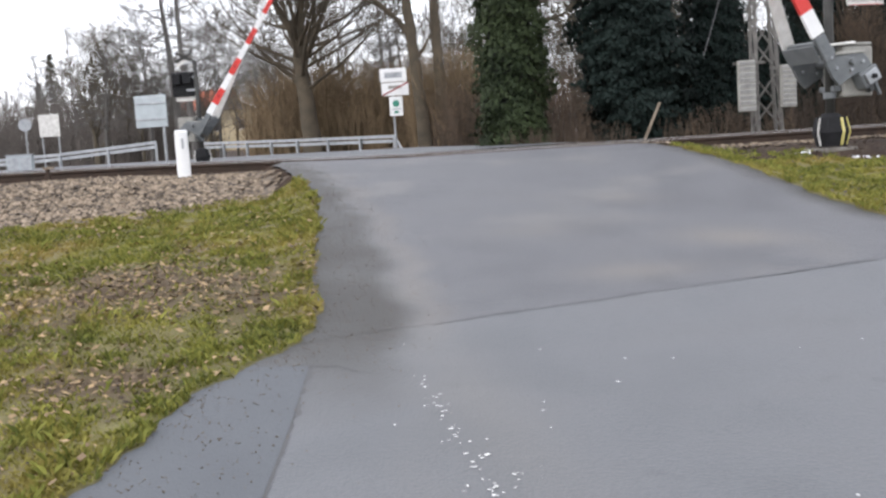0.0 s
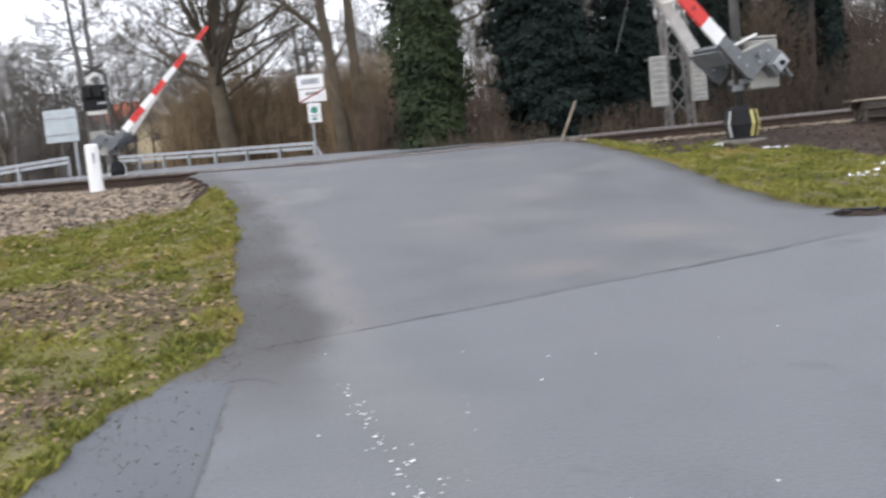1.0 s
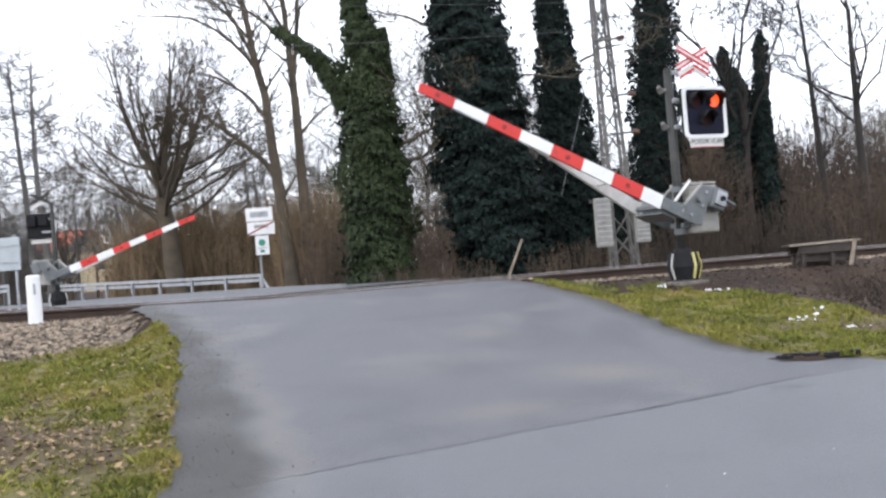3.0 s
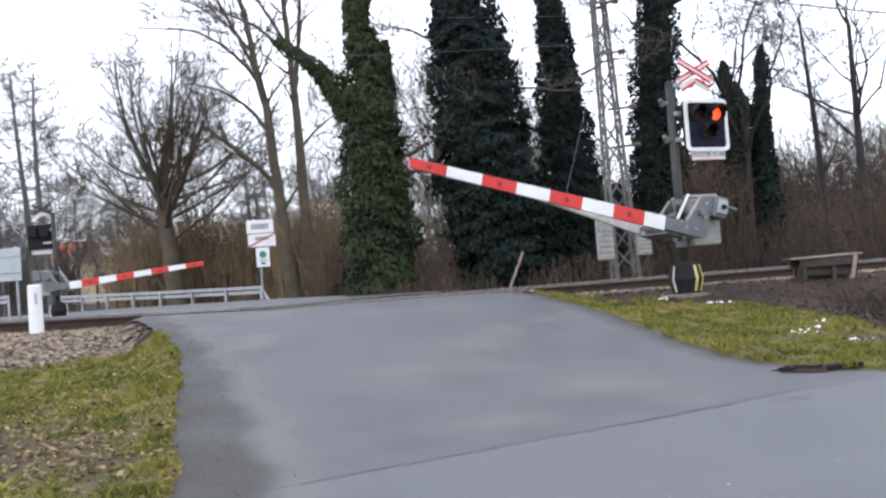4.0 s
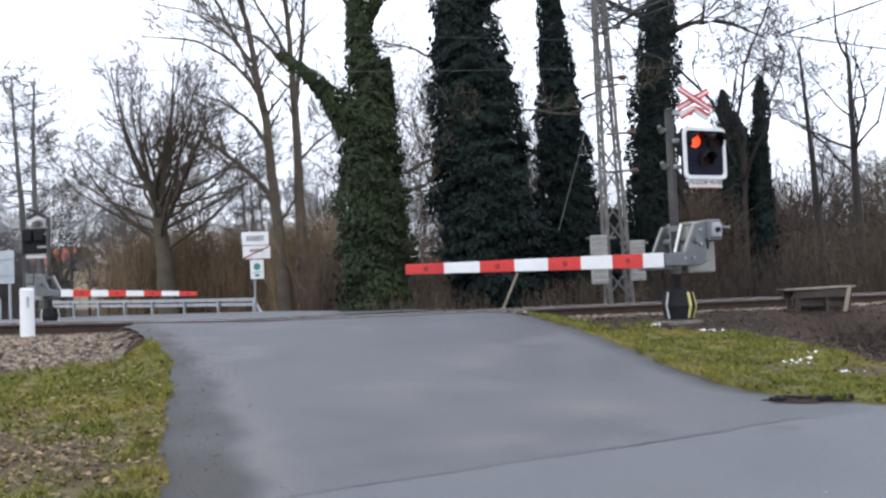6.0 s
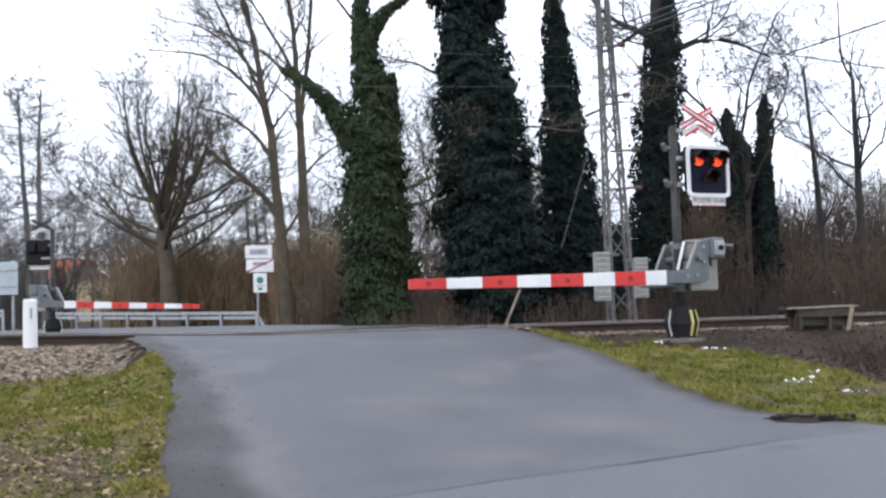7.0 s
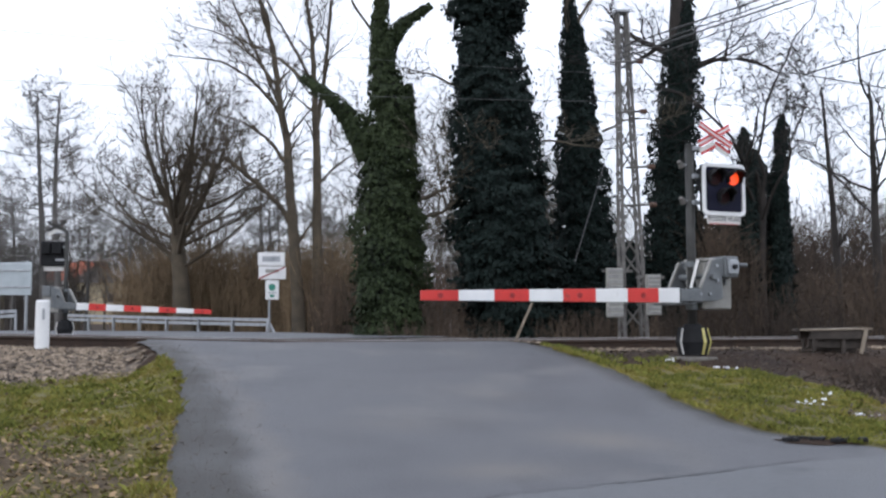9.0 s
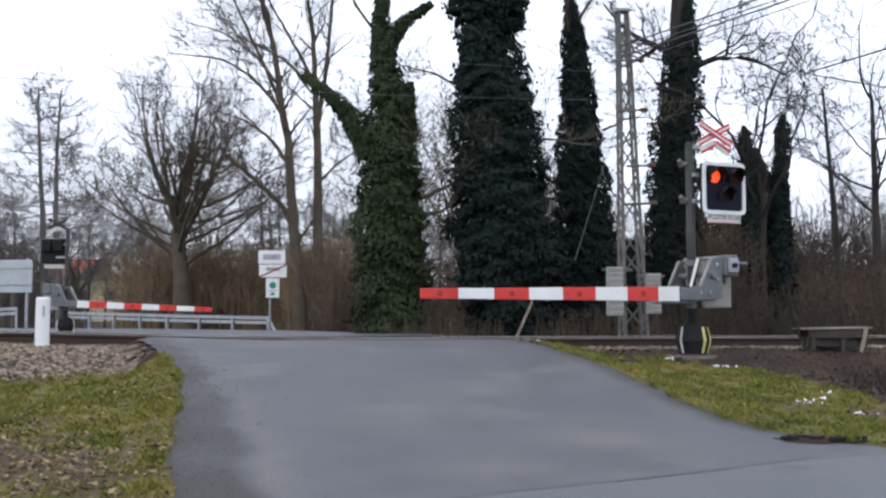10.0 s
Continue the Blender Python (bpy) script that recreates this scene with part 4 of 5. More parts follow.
# overhead line mast
mast = empty("lattice_mast", pose(3.74, 20.0, -0.2, rz=10), "weathered steel lattice mast of the overhead line", "mast")
MH = 6.68
for sx in (-1, 1):
    for sy in (-1, 1):
        part("leg", rod((sx * 0.23, sy * 0.15, 0), (sx * 0.09 - 0.16, sy * 0.08, MH), 0.04, 0.032, 6), LATTICE, mast)
for k in range(12):
    z0, z1 = 0.25 + k * 0.52, 0.25 + (k + 1) * 0.52
    def at(z, s):
        f = z / MH
        return s * (0.23 - 0.14 * f) - 0.16 * f
    for sy in (-1, 1):
        y0 = sy * (0.15 - 0.07 * z0 / MH)
        a, b = ((at(z0, -1), y0, z0), (at(z1, 1), y0, z1)) if (k + (sy > 0)) % 2 else ((at(z0, 1), y0, z0), (at(z1, -1), y0, z1))
        part("lattice_bar", rod(a, b, 0.02, seg=5), LATTICE, mast)
    for s in (-1, 1):
        yy = 0.15 - 0.07 * z0 / MH
        part("lattice_bar", rod((at(z0, s), -yy, z0), (at(z1, s), yy, z1), 0.014, seg=5), LATTICE, mast)
for z, lx in ((4.6, -0.05), (3.5, 0.1), (5.6, -0.1), (2.75, 0.12)):
    part("arm", rod((lx - 0.3, -0.24, z), (lx + 0.2, -0.24, z + 0.03), 0.026, seg=6), LATTICE, mast)
    for q in range(3):
        part("insulator", rod((lx + 0.16 + 0.05 * q, -0.24, z + 0.03), (lx + 0.19 + 0.05 * q, -0.24, z + 0.033), 0.05, seg=10), PORCELAIN, mast)
part("cap_plate", box((0.3, 0.26, 0.06), (-0.16, 0, MH), bevel=0.01), GALV, mast, "pale galvanised cap plate")
part("guy", rod((-0.45, -0.3, 4.2), (-2.0, -2.6, 1.5), 0.006, seg=5), WIRE, mast)
for x, z, h, w in ((-0.54, 1.04, 0.94, 0.31), (0.24, 1.0, 0.78, 0.27)):
    panel = part("louvre_panel", box((w, 0.12, h), (x, -0.45, z), bevel=0.01), PALEGREY, mast, "pale louvred equipment box")
    for q in range(9):
        part("louvre", box((w * 0.96, 0.02, h / 9 - 0.03), (x, -0.52, z - h / 2 + (q + 0.5) * h / 9), (20, 0, 0), bevel=0.004), LOUVRE, panel)
    part("hanger", box((w + 0.3, 0.03, 0.05), (x * 0.85, -0.39, z + h / 2 - 0.05), bevel=0.005), LATTICE, mast)


def cable(name, a, b, sag, r, label):
    t = Tubes()
    s = np.linspace(0, 1, 40)[:, None]
    p = np.array(a) * (1 - s) + np.array(b) * s
    p[:, 2] -= sag * 4 * (s * (1 - s))[:, 0]
    t.add(p, np.full(40, r), 5)
    return tagged(obj(name, t.mesh(name), WIRE), label, "cable", "overhead line wires")


wire_runs = [((3.43, 19.5, 5.62), (7.9, 12.4, 5.66), 0.0, 0.016), ((3.43, 19.5, 5.5), (7.9, 12.4, 5.55), 0.0, 0.011), ((3.43, 19.5, 5.4), (7.8, 12.4, 5.48), 0.0, 0.016), ((3.43, 19.5, 5.24), (7.8, 12.4, 5.4), 0.0, 0.01),
             ((-26, 12.5, 5.3), (4.0, 18.8, 4.4), 0.5, 0.005), ((4.0, 18.8, 4.4), (70, 31, 6.5), 0.5, 0.005), ((7.2, 20, 5.22), (30, 34, 5.6), 0.0, 0.016), ((7.2, 20, 5.2), (14, 17.0, 6.9), 0.0, 0.02),
             ((-30, 13, 7.2), (3.9, 19.2, 5.0), 0.5, 0.004)]
for a, b, sag, r in wire_runs:
    cable("overhead_wire", a, b, sag, r, "thin dark overhead wire of the railway")

# town signs, road signs, guard rails beyond the track
town = empty("town_sign", pose(-6.5, 38, -0.25, rz=4), "white town signs on a post, the lower one struck through", "sign")
part("pole", rod((0, 0.05, 0), (0, 0.05, 3.15), 0.04, seg=10), GALV, town)
upper = part("plate", box((1.0, 0.03, 0.5), (0.06, 0, 2.9), bevel=0.01), WHITE, town)
part("lettering", box((0.66, 0.01, 0.2), (0.06, -0.018, 2.9), bevel=0), GALV, upper)
lowerp = part("plate", box((1.02, 0.03, 0.48), (0.1, 0, 2.38), bevel=0.01), WHITE, town)
part("lettering", box((0.5, 0.01, 0.12), (0.1, -0.018, 2.45), bevel=0), PALEGREY, lowerp)
part("stroke", box((1.08, 0.01, 0.05), (0.1, -0.022, 2.38), (0, -24, 0), bevel=0), DARKRED, lowerp, "dark red diagonal stroke")
small = part("plate", box((0.5, 0.03, 0.72), (0.1, 0, 1.74), bevel=0.01), WHITE, town, "white plate with a green emblem")
part("emblem", rod((0.1, -0.014, 1.84), (0.1, -0.024, 1.84), 0.13, seg=12), GREEN, small)
part("lettering", box((0.3, 0.01, 0.04), (0.1, -0.02, 1.64), bevel=0), GALV, small)
part("lettering", box((0.16, 0.01, 0.1), (0.1, -0.02, 1.52), bevel=0), GREEN, small)


def guard_rail(name, pts, label, top=0.42):
    root = empty(name, Matrix(), label, "guard rail", "guard rails beyond the track")
    pts = [Vector(p) for p in pts]
    for a, b in zip(pts, pts[1:]):
        n = max(1, round((b - a).length / 1.9))
        d = (b - a).normalized()
        nrm = Vector((d.y, -d.x, 0))
        for lift in (0.09, -0.09):
            prof = [(0.0, lift + 0.06), (0.075, lift + 0.035), (0.09, lift), (0.075, lift - 0.035), (0.0, lift - 0.06)]
            bm = bmesh.new()
            r0 = [bm.verts.new(a + nrm * (o + 0.06) + Vector((0, 0, top + z))) for o, z in prof]
            r1 = [bm.verts.new(b + nrm * (o + 0.06) + Vector((0, 0, top + z))) for o, z in prof]
            for k in range(5):
                bm.faces.new((r0[k - 1], r1[k - 1], r1[k], r0[k]))
            bm.faces.new(r0)
            bm.faces.new(r1[::-1])
            bmesh.ops.recalc_face_normals(bm, faces=bm.faces)
            part("beam", bm, GALV, root, "galvanised steel beam")
        for k in range(n + 1):
            p = a + (b - a) * (k / n)
            part("rail_post", box((0.08, 0.11, 0.85 + top), (p.x, p.y, p.z + (top + 0.12 - 0.85) / 2), (0, 0, math.degrees(math.atan2(d.y, d.x))), bevel=0.01), GALV, root)
    return root


gr = guard_rail("guard_rail", [(-6.6, 38.3, -0.14), (-11.2, 41.2, -0.05), (-16.9, 45.5, 0.1)], "long galvanised steel guard rail beside the far road")
part("end_ramp", rod((-6.6, 38.3, 0.36), (-6.2, 37.9, -0.3), 0.06, seg=6), GALV, gr, "sloping end piece")
guard_rail("guard_rail", [(-16.6, 39.5, 0.1), (-20.5, 39, -0.15), (-26, 40, -0.3)], "galvanised guard rail descending along the far road", 0.55)

back_sign = empty("sign_board", pose(-10.4, 24.6, -0.2, rz=-4), "blue-grey back of a large sign board on a post", "sign")
part("pole", rod((0.28, 0.06, 0), (0.28, 0.06, 2.0), 0.035, seg=10), GALV, back_sign)
bb = part("board", box((0.86, 0.03, 0.8), (0, 0, 1.55), bevel=0.015), BLUEGREY, back_sign)
for z in (1.35, 1.75):
    part("batten", box((0.84, 0.02, 0.04), (0, -0.025, z), bevel=0.004), GALV, bb)

round_sign = empty("road_sign", pose(-25.2, 45, -0.3, rz=20), "pale round road sign seen from behind", "sign")
part("pole", rod((0, 0.04, 0), (0, 0.04, 2.6), 0.035, seg=8), GALV, round_sign)
part("disc", rod((0, 0, 2.3), (0, 0.02, 2.3), 0.3, seg=24), GALV, round_sign)
board2 = empty("notice_board", pose(-25.6, 48, -0.3, rz=10), "white notice panel on two posts", "sign")
part("panel", box((1.0, 0.04, 1.1), (0, 0, 2.3), bevel=0.02), DIRTYWHITE, board2)
for x in (-0.4, 0.4):
    part("pole", rod((x, 0.05, 0), (x, 0.05, 2.5), 0.04, seg=8), GALV, board2)


# ---- houses far behind the trees ----
def house(at, w, d, h, roof_h, wall, roof, rz, label):
    root = empty("house", pose(*at, 0, 0, rz), label, "house", "houses behind the trees")
    body = part("wall", box((w, d, h + 4), (0, 0, h / 2 - 2), bevel=0), wall, root)
    rf = part("roof", prism([(-w / 2 - 0.4, h), (w / 2 + 0.4, h), (0, h + roof_h)], -d / 2 - 0.4, d / 2 + 0.4), roof, root)
    part("chimney", box((0.6, 0.6, 1.4), (w * 0.15, 0, h + roof_h * 0.85), bevel=0.02), ROOF, rf)
    nx = max(2, int(w / 3))
    for fl in range(max(1, int(h / 2.8))):
        for k in range(nx):
            x = (k + 0.5) * w / nx - w / 2
            win = part("window", box((1.1, 0.08, 1.3), (x, -d / 2 - 0.02, 1.5 + fl * 2.8), bevel=0), RENDER_W, root)
            part("pane", box((0.94, 0.02, 1.14), (x, -d / 2 - 0.075, 1.5 + fl * 2.8), bevel=0), PANE, win)
    return root


house((-44, 130, 1.8), 6.5, 7, 3.4, 2.2, RENDER_Y, GREYROOF, 14, "ochre house with a grey-brown roof behind the trees")
house((-51, 142, 2.8), 6, 7, 3.2, 2.8, RENDER_W, ROOF, 80, "white house with an orange-red tiled roof")
house((-49, 105, 0.2), 6, 8, 2.2, 2.2, RENDER_W, GREYROOF, 20, "low pale house with a dark roof")


# ---- trees ----
def grow(tubes, rng, p, d, length, r, level, top, wander=0.16, lift=0.10, kids=(9, 8, 8, 6), spread=(28, 62), ratio=(0.42, 0.74), start=0.22, shrink=0.16, tw=0.009):
    """One limb and, along it, its smaller limbs."""
    seg = (12, 9, 7, 5, 4)[min(level, 4)]
    pts = [np.array(p, float)]
    d = np.array(d, float) / np.linalg.norm(d)
    dirs = [d]
    for _ in range(seg):
        d = d + rng.normal(0, wander, 3) + np.array([0, 0, lift])
        d = d / np.linalg.norm(d)
        pts.append(pts[-1] + d * length / seg)
        dirs.append(d)
    pts = np.array(pts)
    s = np.linspace(0, 1, seg + 1)
    radii = r * (1 - (1 - shrink) * s)
    tubes.add(pts, radii, (8, 6, 4, 3, 3)[min(level, 4)])
    if level >= top:
        return pts
    n = max(2, int(kids[min(level, len(kids) - 1)] * rng.uniform(0.8, 1.2)))
    for k in range(n):
        f = start + (1 - start) * (k + rng.uniform(0.2, 0.9)) / n
        i = min(int(f * seg), seg - 1)
        q = pts[i] + (pts[i + 1] - pts[i]) * (f * seg - i)
        ang = radians(rng.uniform(*spread))
        side = np.cross(dirs[i], rng.normal(0, 1, 3))
        side /= np.linalg.norm(side) + 1e-9
        nd = dirs[i] * math.cos(ang) + side * math.sin(ang)
        if nd[2] < -0.15:
            nd[2] *= -0.4
        grow(tubes, rng, q, nd, length * rng.uniform(*ratio) * (1.12 - 0.5 * f), max(tw, r * (1 - (1 - shrink) * f) * rng.uniform(0.36, 0.56)), level + 1, top, wander * 1.1, lift * 0.8, kids, spread, ratio, 0.15, 0.2, tw)
    return pts


def bare_tree(name, at, seed, trunk, label, material, height, r, lean=(0, 0), top=4, tip=0.6, sway=0.022, low=0.3, **kw):
    """A leafless tree: Empty with trunk and crown of branches."""
    rng = np.random.default_rng(seed)
    root = empty(name, pose(*at), label, "tree", "leafless trees by the railway")
    tubes, crown = Tubes(), Tubes()
    h0 = height * trunk
    pts = [np.array([0, 0, -0.4])]
    d = np.array([lean[0], lean[1], 1.0])
    for k in range(10):
        d = d / np.linalg.norm(d) + rng.normal(0, sway, 3)
        pts.append(pts[-1] + d / np.linalg.norm(d) * (h0 + 0.4) / 10)
    rad = r * np.interp(np.arange(11), [0, 1, 3, 10], [1.45, 1.1, 1, tip])
    tubes.add(pts, rad, 10)
    obj("trunk", tubes.mesh("trunk"), material, root)
    n = kw.pop("limbs", 6)
    angle = kw.pop("open", (12, 48))
    slim = kw.pop("slim", 1.0)
    reach = kw.pop("reach", height - h0)

    for k in range(n):
        a, tilt = 6.283 * (k + rng.uniform(-0.3, 0.3)) / n, radians(rng.uniform(*angle))
        f = 1 - rng.uniform(0, low)
        base = np.array([np.interp(f * 10, np.arange(11), np.array(pts)[:, q]) for q in range(3)])
        dd = np.array([math.cos(a) * math.sin(tilt) + lean[0] * 0.6, math.sin(a) * math.sin(tilt) + lean[1], math.cos(tilt)])
        grow(crown, rng, base, dd, reach * rng.uniform(0.75, 1.1) * (1 if reach == height - h0 else 1.5 - f), slim * r * rng.uniform(0.24, 0.42) * (1 + 0.4 * (1 - f)), 1, top, **kw)
    obj("crown", crown.mesh("crown"), material, root)
    return root


def limb_tree(at, seed, label, material, limbs, tw=0.011, dense=1.6, reach=2.6, fork=(30, 65), kids=(8, 8, 6, 4)):
    """A leafless tree drawn limb by limb: each limb is a bent line with its radii, and side shoots along its upper part."""
    rng = np.random.default_rng(seed)
    root = empty("bare_tree", pose(*at), label, "tree", "leafless trees by the railway")
    crown = Tubes()
    for k, (line, r0, r1, bare_part) in enumerate(limbs):
        line = np.array(line, float)
        c = np.concatenate([[0], np.cumsum(np.linalg.norm(np.diff(line, axis=0), axis=1))])
        n = 5 * len(line)
        p = np.stack([np.interp(np.linspace(0, c[-1], n), c, line[:, q]) for q in range(3)], -1)
        for _ in range(3):
            p[1:-1] = (p[:-2] + 2 * p[1:-1] + p[2:]) / 4
        p[1:-1] += rng.normal(0, 0.012, (n - 2, 3)) * min(1, c[-1] / 6)
        rad = np.linspace(r0, r1, n)
        if k == 0:
            rad[:3] *= (1.35, 1.15, 1.05)
            bole = Tubes()
            bole.add(p, rad, 12)
            obj("trunk", bole.mesh("trunk"), material, root)
        else:
            crown.add(p, rad, 8)
        shoots = int(c[-1] * (1 - bare_part) * dense) + 2
        for q in range(shoots):
            f = (bare_part + (1 - bare_part) * (q + rng.random()) / shoots) * (n - 1)
            i = min(int(f), n - 2)
            base = p[i] + (p[i + 1] - p[i]) * (f - i)
            d = p[i + 1] - p[i]
            d = d / np.linalg.norm(d)
            side = np.cross(d, rng.normal(0, 1, 3))
            side /= np.linalg.norm(side) + 1e-9
            ang = radians(rng.uniform(*fork))
            nd = d * math.cos(ang) + side * math.sin(ang) + np.array([0, 0, 0.15])
            rr = np.interp(f, np.arange(n), rad)
            grow(crown, rng, base, nd, reach * rng.uniform(0.6, 1.15) * (1.15 - 0.55 * f / n), max(tw, min(0.06, rr * rng.uniform(0.3, 0.5))), 2, 4, wander=0.11, lift=0.04, kids=kids, tw=tw)
    obj("crown", crown.mesh("crown"), material, root)
    return root


def dome_limbs(seed, count, mid, wide, tall):
    """Limbs that fan out from a short trunk and bend upward into a dome."""
    rng = np.random.default_rng(seed)
    out = [([(0.1, 0, -0.4), (-0.1, 0, 2.5), (-0.3, 0, 4.6), (-0.15, 0.1, 6.4), (0.15, 0.15, 8.0)], 0.5, 0.14, 0.8), ([(0.15, 0.15, 7.9), (0.35, 0.2, 9.4), (0.5, 0.3, 11.6)], 0.12, 0.02, 0.3)]
    for k in range(count):
        az, tilt = 2.4 * k + rng.uniform(-0.4, 0.4), radians(8 + 72 * ((k * 0.7549) % 1) ** 0.55)
        end = np.array([mid[0] + wide * math.sin(tilt) * math.cos(az), wide * math.sin(tilt) * math.sin(az), mid[1] + tall * math.cos(tilt)])
        foot = np.array([-0.3 + rng.normal(0, 0.06), rng.normal(0, 0.06), rng.uniform(4.4, 8.0) - 1.8 * math.sin(tilt)])
        span = end - foot
        out.append(([foot, foot + span * (0.4, 0.4, 0.26) + rng.normal(0, 0.15, 3), foot + span * (0.74, 0.74, 0.62) + rng.normal(0, 0.2, 3), end], rng.uniform(0.065, 0.115), 0.016, 0.3))
    return out


limb_tree((-11.8, 46, -0.3), 3, "broad leafless tree with a thick trunk and spreading crown", WARMBARK, dome_limbs(5, 32, (0.1, 5.6), 5.3, 6.0), tw=0.0125, dense=2.0, reach=2.4, fork=(25, 60), kids=(7, 8, 7, 4))
limb_tree((-5.85, 41, -0.3), 8, "tall leaning leafless tree with long arching limbs", WARMBARK, [
    ([(0.1, 0, -0.4), (-0.17, 0, 3.7), (-0.3, 0, 5.2), (-0.5, 0, 8.0), (-0.8, 0, 9.3), (-1.08, 0, 11.7), (-1.84, 0, 14.4), (-2.1, 0, 16)], 0.29, 0.045, 0.45),
    ([(-0.25, 0, 4.3), (-0.61, -0.2, 5.2), (-1.84, -0.6, 6.35), (-2.84, -0.9, 7.16)], 0.12, 0.085, 0.3),
    ([(-0.75, 0, 9.0), (-1.2, 0.2, 9.7), (-2.03, 0.5, 10.6), (-3.28, 0.9, 11.5), (-5.77, 1.3, 11.9)], 0.085, 0.02, 0.15),
    ([(-0.8, 0, 9.4), (-1.3, -0.2, 10.6), (-2.02, -0.5, 12.2), (-2.63, -0.7, 13.5), (-2.94, -0.9, 14.6)], 0.09, 0.03, 0.15),
    ([(-0.4, 0, 6.8), (-1.2, 0.4, 8.0), (-2.4, 0.8, 8.9), (-3.6, 1.0, 9.3)], 0.1, 0.03, 0.2),
    ([(-0.1, 0, 3.7), (0.38, 0.2, 4.43), (0.93, 0.3, 5.2)], 0.08, 0.03, 0.3),
    ([(-0.9, 0, 10.2), (-2.0, 0.2, 11.6), (-3.4, 0.4, 12.6), (-4.6, 0.5, 12.9)], 0.07, 0.02, 0.15)], dense=2.6, reach=2.6)
limb_tree((-4.75, 41.4, -0.3), 9, "tall straight leafless tree with slender limbs", WARMBARK, [
    ([(-0.3, 0, -0.4), (-0.39, 0, 3.8), (-0.42, 0, 7.5), (-0.52, 0, 9.4), (-0.66, 0, 12.6), (-1.03, 0, 14.5), (-1.2, 0, 16)], 0.27, 0.045, 0.5),
    ([(-0.45, 0, 8.6), (-0.32, 0.1, 9.6), (-0.13, 0.2, 11.0), (0.0, 0.2, 12.6), (0.13, 0.3, 14.7), (0.2, 0.3, 16)], 0.11, 0.045, 0.2),
    ([(-0.55, 0, 10.2), (-1.0, -0.2, 11.2), (-1.62, -0.4, 12.3), (-2.39, -0.6, 13.6), (-2.7, -0.7, 14.7)], 0.08, 0.03, 0.2),
    ([(-0.4, 0, 6.2), (0.3, 0.2, 7.0), (1.1, 0.4, 7.6)], 0.07, 0.03, 0.2)], dense=2.4, reach=2.3)
bare_tree("bare_tree", (12.5, 32, -0.3), 14, 0.78, "slim dark leafless tree", DARKBARK, 10.2, 0.12, limbs=16, open=(20, 75), kids=(5, 5, 4, 3), slim=0.5, low=0.7, tip=0.3, sway=0.012)
bare_tree("bare_tree", (12.95, 30, -0.3), 15, 0.68, "dark forked leafless tree", DARKBARK, 10.6, 0.14, limbs=12, open=(25, 70), kids=(5, 5, 4, 3), slim=0.75, low=0.55, tip=0.4, sway=0.012)
bare_tree("bare_tree", (6.3, 27.2, -0.3), 17, 0.75, "dark tree trunk with a few high bare limbs", DARKBARK, 13, 0.27, lean=(0.03, 0), limbs=6, open=(40, 85), kids=(8, 8, 8, 6), lift=0.05)
bare_tree("bare_tree", (8.2, 26.2, -0.3), 19, 0.42, "crooked dark tree with twisting limbs", DARKBARK, 9.4, 0.2, limbs=6, open=(8, 50), wander=0.36, kids=(7, 7, 6, 5), slim=0.75)
TIER = {"limbs": 46, "open": (70, 100), "reach": 3.4, "low": 0.72, "tip": 0.22, "slim": 0.5, "lift": 0.015, "kids": (6, 6, 5, 3), "tw": 0.013, "sway": 0.03}
thin = [bare_tree("bare_tree", (-23.5, 60, -0.5), 40, 0.93, "slender distant leafless tree with level tiers of twigs", HAZEBARK, 15.6, 0.2, **TIER),
        bare_tree("bare_tree", (-21.9, 58, -0.5), 41, 0.93, "slender distant leafless tree with level tiers of twigs", HAZEBARK, 15, 0.19, **TIER),
        bare_tree("bare_tree", (-3.2, 52, -0.5), 42, 0.5, "slender distant leafless tree", BARK, 14, 0.17, limbs=12, open=(15, 60), kids=(8, 7, 6, 5), tw=0.0135, tip=0.3, low=0.6, slim=0.8),
        bare_tree("bare_tree", (1.0, 47, -0.5), 43, 0.3, "leafless tree behind the ivy-clad trunks", BARK, 12, 0.3, limbs=12, open=(15, 50), kids=(8, 7, 6, 5), tw=0.0135, tip=0.3, low=0.6, slim=0.8)]
rngs = random.Random(4)
far_spots = [(-22.5, 64), (-27, 57), (-25, 75), (-29, 60), (-19, 62), (-17, 57), (-15, 64), (-13.5, 58), (-11, 63), (-9.3, 57), (-7, 64), (-5, 60), (-3, 63), (-28, 66), (-26, 60), (-30, 72), (-16, 68), (-12, 70), (-20.5, 70), (-24.5, 68), (-2, 46), (3, 41), (5.6, 47), (0.6, 54), (-45, 84), (-33, 82), (-22, 80), (-15, 84), (-9, 78), (-4, 74), (1, 80), (6, 72), (11, 78), (16, 70), (21, 66), (26, 60), (28, 70), (31, 62), (33, 74), (22, 76), (13, 62), (3.2, 50), (-25, 86), (20, 36), (26, 42), (29, 50), (-31.5, 70), (-19, 66), (-9.5, 60), (-8, 66), (-13, 72), (-1.5, 58), (2.6, 60), (-0.2, 66), (5, 56), (7.6, 52), (9.5, 60), (12, 50), (14.5, 44), (16.5, 47), (18.2, 41), (19.5, 50), (21, 44), (17, 56), (23, 52), (11.2, 41), (15.6, 37), (24.5, 47), (-35, 74), (-39, 78), (4.2, 44), (9.9, 46), (-6.3, 56)]
for k, (x, y) in enumerate(far_spots):
    src = thin[k % 4]
    c = copy_thing(src, pose(x, y, -0.5, rz=rngs.uniform(0, 360)))
    s = rngs.uniform(0.32, 0.5) if x > 8 else rngs.uniform(0.48, 0.8)
    c.scale = (s, s, s)


